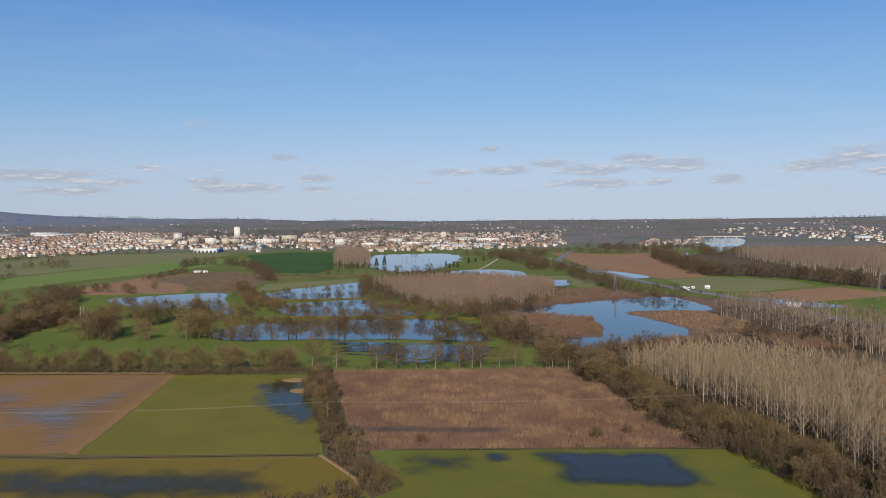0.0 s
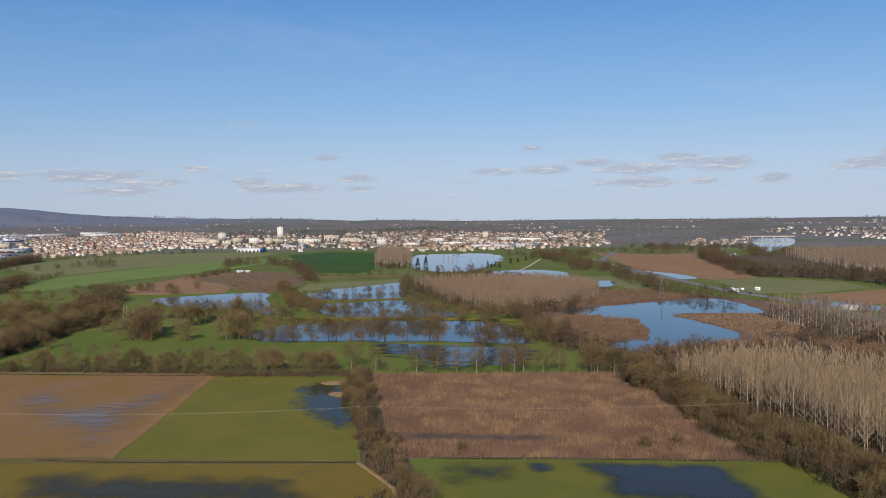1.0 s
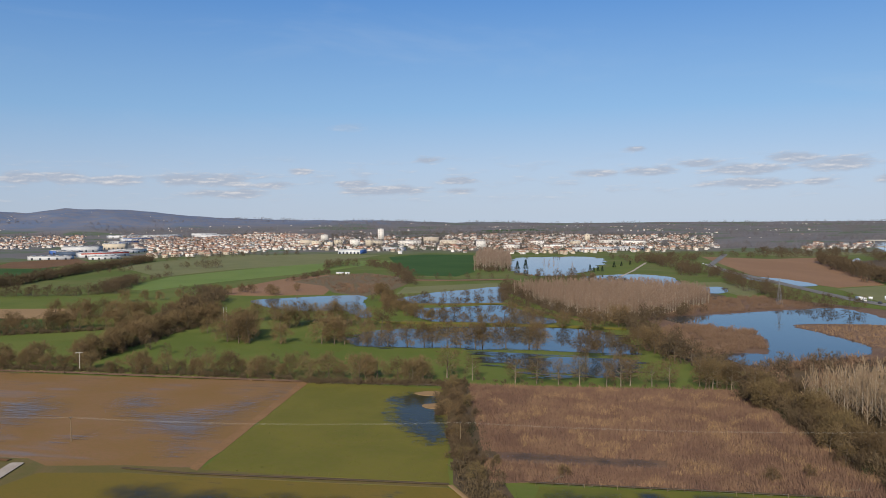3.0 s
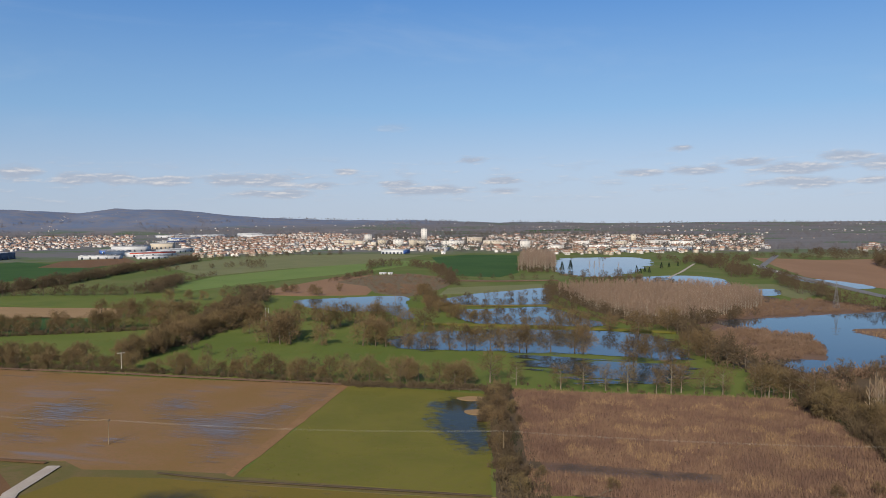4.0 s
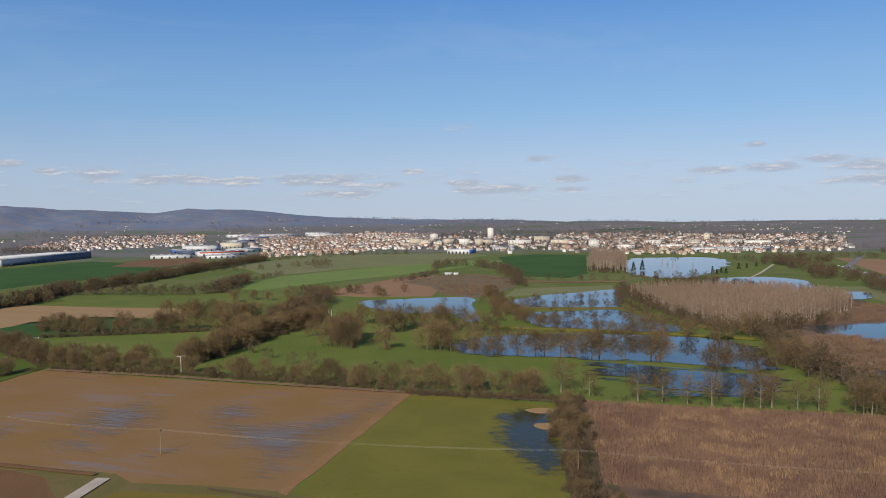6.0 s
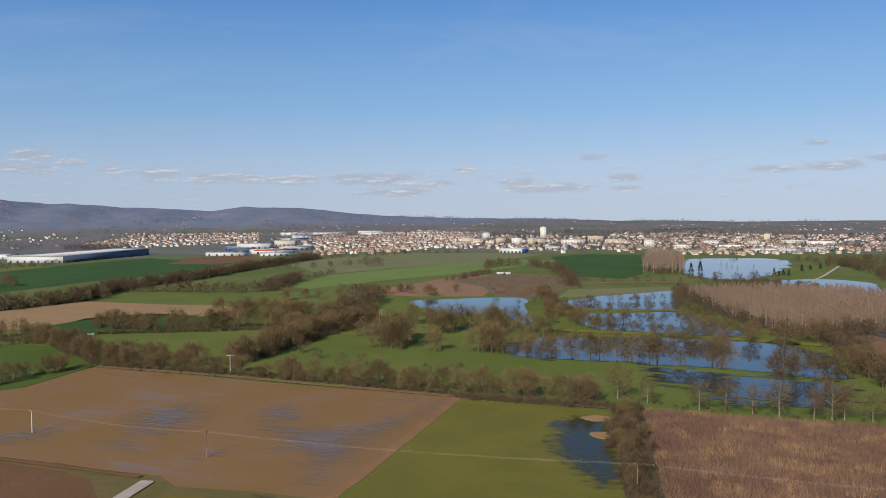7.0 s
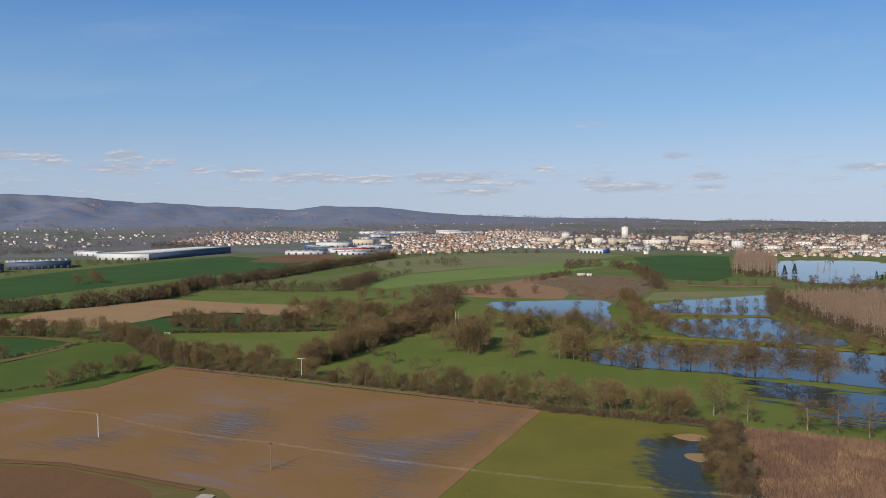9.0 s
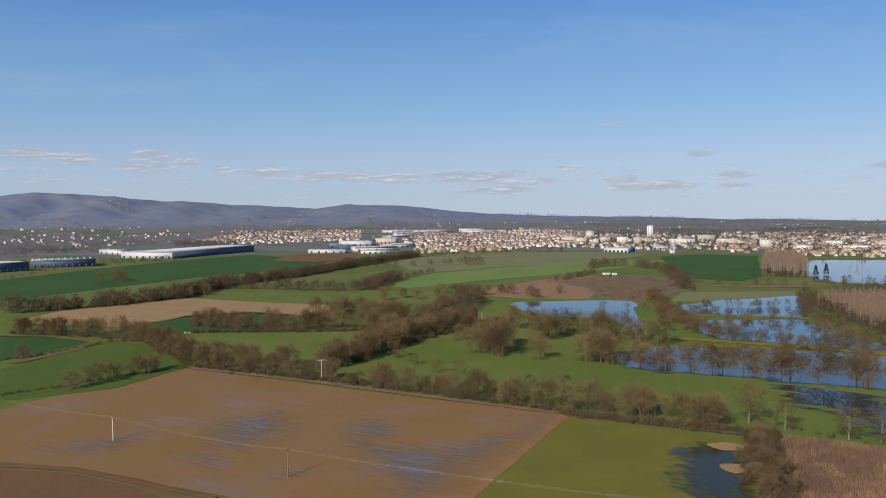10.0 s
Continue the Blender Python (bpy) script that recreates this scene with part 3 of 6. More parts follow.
field("field_bank", [(-481, 785), (-515, 860), (-439, 950), (-409, 908), (-439, 842)], TURF_PALE, "olive pasture beside flooded ponds")
field("field_quarry", [(-689, 867), (-709, 974), (-684, 1032), (-610, 996), (-536, 902), (-501, 799), (-500, 749), (-556, 773), (-615, 836)], QUARRY, "rough brown ground of an old gravel pit")
field("field_plough_road", [(-326, 1610), (-202, 1569), (-123, 1644), (-62, 1308), (-20, 1090), (-66, 1037), (-128, 1113), (-177, 1187)], PLOUGH, "broad brown ploughed field beside the road")
field("field_green_road", [(-65, 1021), (-19, 1081), (75, 1045), (95, 991), (32, 905), (-23, 898)], TURF_PALE, "olive green pasture beside the road")
field("field_plough_east", [(16, 872), (112, 975), (155, 929), (148, 889), (72, 815)], PLOUGH, "brown ploughed field with standing water")
field("field_green_east", [(73, 770), (146, 878), (158, 814), (126, 756)], TURF, "green field edged by poplars")
field("field_green_lake", [(-247, 1029), (-194, 1060), (-133, 973), (-139, 894), (-183, 961)], TURF_PALE, "green meadow by the flooded road")
field("field_green_park", [(-401, 1266), (-401, 1423), (-358, 1334), (-326, 1089), (-352, 1104)], TURF, "green park meadow beside the lake")
field("field_far_green", [(-258, 1733), (-105, 1857), (-34, 1816), (-167, 1636)], TURF_PALE, "distant green field near the river")
field("field_far_green_west", [(-1600, 3294), (-1412, 3488), (-1247, 3206), (-1406, 2994)], TURF_DEEP, "distant green field beyond the town")
field("field_far_green_north", [(169, 1897), (260, 2018), (289, 1915), (210, 1784)], TURF, "distant green field by poplar woods")
field("field_gravel_yard", [(-1358, 887), (-1491, 1021), (-1489, 1162), (-1328, 1069), (-1263, 920)], SOIL_DARK, "bare brown building plot by the shops")
field("field_west_meadow", [(-570, 229), (-584, 251), (-623, 314), (-589, 326), (-502, 311), (-471, 254), (-482, 205)], TURF_LUSH, "green meadow cut by a low hedge")

field("floor_poplars", [(-73, 443), (-30, 472), (5, 488), (39, 476), (70, 422), (83, 383)] + [(140, 230), (45, 190)] + [(32, 270), (6, 312), (-9, 316), (-37, 376)], WOOD_FLOOR, "brown leaf litter under poplars", 2.0)
field("floor_plantation", [(-387, 860), (-372, 935), (-300, 965), (-215, 955), (-160, 900), (-144, 784), (-185, 725), (-195, 667), (-225, 667), (-283, 723)], WOOD_FLOOR, "brown litter under a young plantation", 1.0)
field("floor_strip", [(-214, 402), (-199, 404), (-155, 329), (-122, 271), (-102, 244), (-97, 235), (-101, 227), (-117, 246), (-136, 263), (-172, 327)], WOOD_FLOOR, "brown litter under a hedge strip", 1.5)
field("floor_lake", [(-189, 650), (-140, 663), (-88, 629), (-80, 572), (-96, 519), (-75, 459), (-111, 508), (-154, 571)], WOOD_FLOOR, "brown litter under lakeside scrub", 3.0)
field("floor_east", [(-9, 717), (48, 672), (101, 607), (101, 519), (88, 530), (40, 557), (7, 596)], WOOD_FLOOR, "brown litter under poplar rows", 3.0)
field("floor_lakeside", [(-192, 700), (-176, 850), (-128, 905), (-48, 850), (4, 812), (34, 760), (24, 640), (12, 590), (-24, 548), (-78, 490), (-112, 540), (-160, 640)], REED_BED, "brown reed litter round the lake", 3.0)
field("floor_shore", [(-77, 450), (-72, 504), (-61, 528), (-29, 559), (7, 591), (46, 559), (88, 530), (72, 435), (40, 484), (5, 495), (-31, 477)], WOOD_FLOOR, "brown litter between lake and poplars", 2.0)
field("floor_river", [(-95, 1497), (-15, 1128), (90, 1089), (160, 961), (217, 1056), (341, 1664), (20, 1688)], WOOD_FLOOR, "brown litter under riverside woods", 3.0)

field("floor_rows", [(-14, 735), (10, 768), (70, 704), (128, 640), (112, 598), (44, 612), (14, 660)], WOOD_FLOOR, "brown litter under rows of poplars", 2.0)

# flood water, ponds and lakes
pool([(-580, 667), (-570, 697), (-541, 733), (-503, 754), (-453, 684), (-401, 617), (-402, 601), (-445, 635), (-473, 623), (-517, 625)], "blue flood pond with grassy shore", wobble=3)
pool([(-454, 737), (-451, 811), (-432, 857), (-409, 900), (-339, 750), (-380, 729), (-435, 704)], "flooded pond between earth banks", wobble=3)
pool([(-393, 666), (-366, 702), (-330, 731), (-276, 679), (-241, 643), (-257, 620), (-299, 613), (-344, 608)], "flooded pond with bare trees standing in it", wobble=4)
pool([(-354, 520), (-345, 548), (-325, 568), (-285, 594), (-225, 611), (-190, 606), (-170, 578), (-148, 527), (-157, 520), (-205, 510), (-260, 495), (-320, 477)], "flooded meadow with trees standing in blue water", WATER_MEADOW, 3)
pool([(-246, 490), (-205, 507), (-157, 518), (-132, 508), (-128, 462), (-142, 440), (-172, 432), (-200, 442), (-232, 462)], "flood water among grass hummocks", WATER_HUMMOCK, 4)
pool([(-176, 701), (-137, 746), (-92, 797), (-53, 828), (-15, 765), (-11, 728), (-46, 719), (-77, 698), (-50, 658), (-23, 607), (-31, 566), (-66, 536), (-79, 542), (-81, 583), (-95, 633), (-139, 656)], "broad blue flood lake", wobble=2)
pool([(-104, 545), (-80, 559), (-68, 540), (-73, 512), (-92, 520)], "flooded edge of the lake under bare trees", wobble=3)
pool([(-619, 1401), (-608, 1499), (-515, 1535), (-453, 1431), (-402, 1212), (-405, 1082), (-490, 1120)], "blue lake before the town", WATER_FAR, 3)
pool([(-371, 1079), (-324, 1144), (-260, 1104), (-223, 975), (-257, 984), (-339, 1009)], "flooded ditch by the wood", wobble=3)
pool([(-199, 981), (-179, 994), (-164, 936), (-181, 918)], "small flooded hollow in a meadow", wobble=2)
pool([(-61, 2319), (43, 2413), (47, 2080), (13, 1823), (-13, 1683), (-27, 1922)], "pale river reach below a bridge", wobble=3)
pool([(-72, 1420), (-70, 1632), (-60, 1594), (-57, 1392)], "river bend between bushes", wobble=2)
pool([(-64, 286), (-39, 295), (-17, 299), (-12, 286), (-5, 269), (-26, 261), (-48, 258), (-54, 273)], "dark flood pool in short green pasture", WATER_POOL, 1.5)
pool([(-106, 269), (-96, 275), (-83, 276), (-80, 262), (-89, 257), (-97, 251)], "dark flood pool in a pasture hollow", WATER_SHALLOW, 2)
pool([(-82, 281), (-75, 282), (-71, 276), (-74, 272), (-79, 275)], "small dark flood pool", WATER_POOL, 1)
pool([(-222, 358), (-216, 373), (-205, 377), (-195, 370), (-182, 346), (-166, 318), (-160, 300), (-170, 300), (-188, 312), (-207, 332), (-214, 346)], "flood water in the corner of a pasture", WATER_MARSH, 3.0)
pool([(-144, 298), (-114, 307), (-80, 316), (-80, 310), (-113, 299), (-139, 292)], "ditch water through the reed bed", WATER_SHALLOW, 1.5)
pool([(-215, 220), (-184, 229), (-154, 237), (-142, 234), (-130, 224), (-146, 211), (-187, 196), (-218, 192), (-230, 212)], "shallow flood water over olive pasture", WATER_SHALLOW, 4)
pool([(25, 842), (77, 811), (101, 786), (73, 770), (29, 808)], "flood water at a field edge", wobble=1.5)
pool([(-185, 1163), (-131, 1132), (-88, 1066), (-106, 1036), (-165, 1105)], "flood water along the road", wobble=1.5)
field("reed_island", [(-76, 687), (-46, 715), (-9, 724), (21, 658), (7, 596), (-23, 613), (-50, 658)], REED_BED, "brown reed island in the lake", 2.0)
for spot in ([(-307, 284), (-288, 297), (-281, 318), (-282, 344), (-287, 360), (-276, 357), (-262, 316), (-248, 277), (-238, 246), (-242, 240), (-264, 258), (-283, 261)],
             [(-381, 261), (-370, 288), (-338, 275), (-328, 247), (-344, 239)], [(-389, 190), (-389, 204), (-387, 221), (-369, 227), (-362, 211), (-377, 192)],
             [(-336, 293), (-328, 314), (-303, 302), (-306, 277)], [(-346, 227), (-329, 238), (-314, 231), (-330, 222)], [(-450, 308), (-445, 322), (-434, 314)], [(-300, 237), (-299, 252), (-290, 250), (-292, 239)]):
    pool(spot, "film of flood water on brown soil", WATER_FILM, 2.0)

for spot in ([(-215, 372), (-211, 378), (-205, 379), (-202, 374), (-206, 370), (-211, 370)], [(-199, 352), (-195, 357), (-191, 356), (-190, 349), (-195, 348)]):
    sheet("tussock_bank", rounded(spot, 5, 0.8, 2.0), STUBBLE, "pale dry grass bank in flood water", "bank", 0.12)

# banks and tracks
ribbon("bank_1", [(-435, 694), (-375, 719), (-334, 745)], 6, ROUGH_GRASS, "low earth bank between ponds", "bank", 0.7)
ribbon("bank_2", [(-371, 583), (-296, 606), (-224, 622), (-183, 626)], 9, TURF_OLIVE, "grassy earth bank between flooded meadows", "bank", 0.7)
ribbon("bank_3", [(-574, 937), (-501, 962), (-440, 1004)], 8, REED_BED, "brown earth bank", "bank", 0.8)
ribbon("bank_4", [(-324, 738), (-252, 673), (-214, 651)], 5, ROUGH_GRASS, "earth bank along the wood", "bank", 0.6)
ribbon("road", [(-296, 1681), (-262, 1352), (-206, 1216), (-140, 1091), (-88, 984), (-46, 904), (-1, 846), (54, 753), (107, 643)], 8.5, ASPHALT, "grey asphalt road on a low embankment", "road", 1.2, 0.02)
ribbon("farm_track", [(-284, 213), (-270, 189)] + [(-228, 150), (-235, 100)], 4, GRAVEL, "pale concrete farm track", "track", 0.05, 0.03)
ribbon("mud_track", [(-374, 176), (-351, 193), (-324, 203), (-290, 214)], 2.5, SOIL_DARK, "muddy farm track", "track", 0.0)
ribbon("ditch_path", [(-136, 261), (-123, 250), (-113, 241), (-104, 226)], 1.3, STUBBLE, "pale dirt path beside a ditch", "track", 0.02)
ribbon("ditch", [(-246, 226), (-221, 232), (-168, 251), (-137, 262)], 1.3, WOOD_FLOOR, "dark drainage ditch between pastures", "ditch")
ribbon("reed_ditch", [(-115, 275), (-55, 295), (3, 313)], 1.2, WOOD_FLOOR, "dark ditch along the reed bed", "ditch")
ribbon("grass_track", [(-710, 267), (-682, 292), (-632, 305), (-605, 281), (-584, 239)], 6, ROUGH_GRASS, "grass track along a field", "track", 0.02)
ribbon("park_path", [(-372, 1394), (-340, 1200), (-328, 1099)], 3.2, GRAVEL, "pale park path", "track", 0.05)
ribbon("hedge_floor", [(-281, 374), (-251, 384), (-212, 397)], 7, WOOD_FLOOR, "dark brown litter under a low hedge", "verge", 0.1)
ribbon("reed_edge", [(-494, 307), (-412, 334), (-346, 352), (-282, 371)], 3, REED_BED, "strip of dry grass at the hedge foot", "verge", 0.15)

# ---- plants ----


def tri(faces):
    return [t for q in faces for t in ((q[0], q[1], q[2]), (q[0], q[2], q[3]))]


def blades(rng, roots, ways, length, width):
    """Thin tapering twigs, one triangle each."""
    count = len(roots)
    length = rng.uniform(length[0], length[1], (count, 1))
    side = np.cross(ways, rng.normal(size=(count, 3)))
    side /= np.linalg.norm(side, axis=1, keepdims=True) + 1e-9
    half = side * rng.uniform(width[0], width[1], (count, 1)) / 2
    verts = np.stack([roots - half, roots + half, roots + ways * length], 1).reshape(-1, 3)
    return verts, np.arange(count * 3).reshape(-1, 3)


def bare_tree(seed, height, spread, twigs, clear=0.08, width=(0.06, 0.14), limbs=9, length=(0.8, 1.7), forks=3, sides=(6, 4)):
    """A leafless broad tree: leaning trunk, forked limbs, and lobes of fine twigs that make an uneven round crown."""
    rng = np.random.default_rng(seed)
    r = height * 0.02
    lean = rng.normal(0, 0.04, 2) * height
    top = Vector((lean[0], lean[1], height * 0.82))
    trunk = [Vector((0, 0, -0.3)), Vector((lean[0] * 0.1, lean[1] * 0.1, height * 0.12)), Vector((lean[0] * 0.4, lean[1] * 0.4, height * 0.4)), top]
    shapes = [tube(trunk, [r * 1.5, r, r * 0.7, r * 0.15], sides[0])]
    lobes = [(top, spread * 0.42)]
    for k in range(limbs):
        up = clear + 0.05 + (0.6 - clear) * (k + rng.uniform(0, 0.8)) / limbs
        start = Vector((lean[0] * up, lean[1] * up, height * up))
        a = k * 2.4 + rng.uniform(-0.4, 0.4)
        rise = rng.uniform(0.02, 0.14) + 0.16 * k / limbs
        z = up + rise
        reach = spread * rng.uniform(0.55, 0.92) * math.sqrt(max(0.08, 1 - ((z - 0.52) / 0.5) ** 2))
        end = start + Vector((math.cos(a) * reach, math.sin(a) * reach, height * rise))
        mid = start.lerp(end, 0.5) + Vector((0, 0, height * rng.uniform(-0.01, 0.04)))
        shapes.append(tube([start, mid, end], [r * 0.5, r * 0.3, r * 0.08], sides[1]))
        lobes += [(end, spread * rng.uniform(0.30, 0.42)), (mid.lerp(end, 0.3) + Vector((0, 0, height * 0.03)), spread * rng.uniform(0.25, 0.38))]
        for j in range(forks):
            p = mid.lerp(end, rng.uniform(0, 1))
            tip = p + Vector(rng.normal(0, 1, 3)).normalized() * spread * 0.34 + Vector((0, 0, spread * 0.1))
            shapes.append(tube([p, tip], [r * 0.15, r * 0.04], 3))
    heart = Vector((lean[0] * 0.5, lean[1] * 0.5, height * 0.34))
    roots, ways = [], []
    for i in range(twigs):
        middle, size = lobes[i % len(lobes)]
        p = middle + Vector(rng.normal(0, 1, 3)).normalized() * size * rng.uniform(0.1, 1.0) ** 0.5
        p.z = max(p.z, height * clear * 0.8)
        roots.append(p)
        ways.append(((p - heart).normalized() * 0.7 + (p - middle).normalized() * 0.5 + Vector(rng.normal(0, 0.5, 3))).normalized())
    v, f = joined(shapes)
    return (np.array(v), np.array(tri(f))), blades(rng, np.array(roots), np.array(ways), (height / 12 * length[0], height / 12 * length[1]), width)


def poplar(seed, height, spread, twigs, width=(0.06, 0.13), branches=22, boughs=True):
    """A tall slender poplar: pale straight stem and steep fine branches."""
    rng = np.random.default_rng(seed)
    lean = rng.normal(0, 0.012, 2) * height
    r = 0.17
    shapes = [tube([(0, 0, -0.3), (lean[0] * 0.5, lean[1] * 0.5, height * 0.5), (lean[0], lean[1], height * 0.97)], [r * 1.2, r * 0.75, 0.03], 5)]
    roots, ways = [], []
    for k in range(branches):
        up = 0.24 + 0.68 * k / branches
        a = k * 2.4 + rng.uniform(-0.4, 0.4)
        start = Vector((lean[0] * up, lean[1] * up, height * up))
        reach = spread * (1.1 - up) * rng.uniform(0.8, 1.4)
        end = start + Vector((math.cos(a) * reach, math.sin(a) * reach, height * rng.uniform(0.10, 0.20)))
        if boughs:
            shapes.append(tube([start, end], [r * 0.3, 0.02], 3))
        for q in rng.uniform(0.15, 1.1, twigs // branches):
            roots.append(start.lerp(end, q))
            ways.append(((end - start).normalized() + Vector(rng.normal(0, 0.32, 3)) + Vector((0, 0, 0.3))).normalized())
    v, f = joined(shapes)
    return (np.array(v), np.array(tri(f))), blades(rng, np.array(roots), np.array(ways), (1.0, 2.4), width)


def bush(seed, height, spread, twigs, width=(0.07, 0.16)):
    """A thicket: many stems from the ground and a low uneven dome of twigs."""
    rng = np.random.default_rng(seed)
    shapes, roots, ways = [], [], []
    for k in range(9):
        a, lean = rng.uniform(0, 6.28), rng.uniform(0.1, 1.0)
        foot = Vector((math.cos(a), math.sin(a), 0)) * spread * lean * 0.6
        tip = Vector((math.cos(a) * spread * lean, math.sin(a) * spread * lean, height * rng.uniform(0.6, 1.0) * (1.12 - 0.45 * lean)))
        shapes.append(tube([foot - Vector((0, 0, 0.2)), tip], [0.06, 0.015], 3))
        for q in rng.uniform(0.05, 1.0, twigs // 9):
            roots.append(foot.lerp(tip, q) + Vector(rng.normal(0, 0.22, 3)) * spread * 0.8)
            ways.append(((tip - foot).normalized() + Vector(rng.normal(0, 0.6, 3))).normalized())
    roots = np.array(roots)
    roots[:, 2] = np.maximum(roots[:, 2], 0.05)
    v, f = joined(shapes)
    return (np.array(v), np.array(tri(f))), blades(rng, roots, np.array(ways), (0.5, 1.4), width)


def conifer(seed, height, spread, twigs):
    rng = np.random.default_rng(seed)
    shapes = [tube([(0, 0, -0.3), (0, 0, height * 0.95)], [height * 0.018, 0.03], 5)]
    up = rng.uniform(0.06, 0.98, twigs) ** 0.9
    a = rng.uniform(0, 6.28, twigs)
    out = np.stack([np.cos(a), np.sin(a), 0 * a], 1)
    far = spread * (1.02 - up) * rng.uniform(0.2, 0.8, twigs)
    roots = out * far[:, None] + np.stack([0 * up, 0 * up, up * height], 1)
    ways = out + np.stack([0 * up, 0 * up, rng.uniform(-0.6, 0.1, twigs)], 1) + rng.normal(0, 0.2, (twigs, 3))
    ways /= np.linalg.norm(ways, axis=1, keepdims=True)
    v, f = joined(shapes)
    return (np.array(v), np.array(tri(f))), blades(rng, roots, ways, (height * 0.06, height * 0.13), (0.3, 0.7))


def plant_things(name, models, mats, label, category, group, places, crown="crown", shift=()):
    """Whole plants that can be counted: one built per model, the rest copies."""
    made = []
    rng = np.random.default_rng(len(places) + len(name))
    for i, (x, y, s) in enumerate(places):
        k = i % len(models)
        m = Matrix.Translation((x, y, float(land(x, y)))) @ Matrix.Rotation(rng.uniform(0, 6.28), 4, "Z")
        wide = s * rng.uniform(0.88, 1.12)
        if k >= len(made):
            (wv, wf), (tv, tf) = models[k]
            ob = base(name, m, label, category, group)
            part("trunk", mesh_of("trunk", wv, wf, [mats[0]]), ob)
            part(crown, mesh_of(crown, tv, tf, [mats[1]]), ob)
            made.append(ob)
        else:
            ob = copy_thing(made[k], m)
        ob.scale = (wide, wide, s)


def plant_stuff(name, models, mats, label, category, places):
    """Plants beyond counting, as one mesh."""
    rng = np.random.default_rng(len(places) + 5)
    verts, faces, index, total = [], [], [], 0
    for i, (x, y, s) in enumerate(places):
        (wv, wf), (tv, tf) = models[i % len(models)]
        a, wide = rng.uniform(0, 6.28), s * rng.uniform(0.85, 1.15)
        c, d = math.cos(a) * wide, math.sin(a) * wide
        v = np.concatenate([wv, tv])
        verts.append(np.stack([v[:, 0] * c - v[:, 1] * d + x, v[:, 0] * d + v[:, 1] * c + y, v[:, 2] * s + float(land(x, y))], 1))
        faces += [wf + total, tf + total + len(wv)]
        index += [np.zeros(len(wf), int), np.ones(len(tf), int)]
        total += len(v)
    me = mesh_of(name, np.concatenate(verts), np.concatenate(faces), mats, np.concatenate(index))
    return tagged(new(name, me), label, category, kind="stuff")


def along(pts, pace, spread, low, high, seed):
    """Uneven places along a line, with a size each."""
    rng = np.random.default_rng(seed)
    out = []
    for (x0, y0), (x1, y1) in zip(pts, pts[1:]):
        far = math.hypot(x1 - x0, y1 - y0)
        for k in range(max(1, round(far / pace))):
            t = (k + rng.uniform(0, 1)) / max(1, round(far / pace))
            out.append((x0 + (x1 - x0) * t + rng.normal(0, spread), y0 + (y1 - y0) * t + rng.normal(0, spread), rng.uniform(low, high)))
    return out


def inside(pts, x, y):
    odd = False
    for (x0, y0), (x1, y1) in zip(pts, pts[1:] + pts[:1]):
        if (y0 > y) != (y1 > y) and x < (x1 - x0) * (y - y0) / (y1 - y0) + x0:
            odd = not odd
    return odd


def over(pts, area, low, high, seed, rows=None):
    """Places spread over a plot, one for each area; rows: planted on a grid at that bearing."""
    rng = np.random.default_rng(seed)
    xs, ys = [p[0] for p in pts], [p[1] for p in pts]
    out, pace = [], math.sqrt(area)
    if rows is None:
        count = int((max(xs) - min(xs)) * (max(ys) - min(ys)) / area)
        spots = [(rng.uniform(min(xs), max(xs)), rng.uniform(min(ys), max(ys))) for _ in range(count)]
    else:
        mx, my, c, s = (min(xs) + max(xs)) / 2, (min(ys) + max(ys)) / 2, math.cos(radians(rows)), math.sin(radians(rows))
        n = int(max(max(xs) - min(xs), max(ys) - min(ys)) / pace)
        spots = []
        for i in range(-n, n + 1):
            for j in range(-n, n + 1):
                u, w = i * pace + rng.normal(0, 0.05 * pace), j * pace + rng.normal(0, 0.05 * pace)
                spots.append((mx + u * c - w * s, my + u * s + w * c))
    for x, y in spots:
        if inside(pts, x, y):
            out.append((x, y, rng.uniform(low, high)))
    return out


def at(pts, size, seed=1, vary=0.15):
    rng = np.random.default_rng(seed)
    return [(x, y, size * rng.uniform(1 - vary, 1 + vary)) for x, y in pts]


# models of about 12 m, 20 m and 3.5 m
OAKS = [bare_tree(s, 12, 6.3, 1900, width=(0.11, 0.22), forks=2, length=(0.7, 1.6)) for s in (11, 12, 13, 14, 15)]
OAKS_FAR = [bare_tree(s, 12, 5.9, 270, width=(0.3, 0.62), limbs=7, forks=0, sides=(4, 3)) for s in (21, 22, 23, 24)]
POLLARDS = [bare_tree(s, 9, 3.6, 1000, clear=0.12, width=(0.06, 0.13), limbs=10) for s in (31, 32, 33)]
POPLARS = [poplar(s, 21, 3.0, 790, width=(0.06, 0.13)) for s in (41, 42, 43, 44)]
POPLARS_THIN = [poplar(s, 20, 2.8, 99, width=(0.3, 0.55), branches=9, boughs=False) for s in (54, 55, 56)]
POPLARS_FAR = [poplar(s, 20, 2.8, 190, width=(0.22, 0.42), branches=9) for s in (51, 52, 53)]
BUSHES = [bush(s, 3.6, 2.3, 480, width=(0.09, 0.19)) for s in (61, 62, 63, 64)]
BUSHES_FAR = [bush(s, 3.6, 2.7, 90, width=(0.2, 0.44)) for s in (71, 72, 73)]
CONIFERS = [conifer(s, 14, 5.2, 720) for s in (81, 82)]
CONIFERS_FAR = [conifer(s, 14, 3.8, 90) for s in (83, 84)]

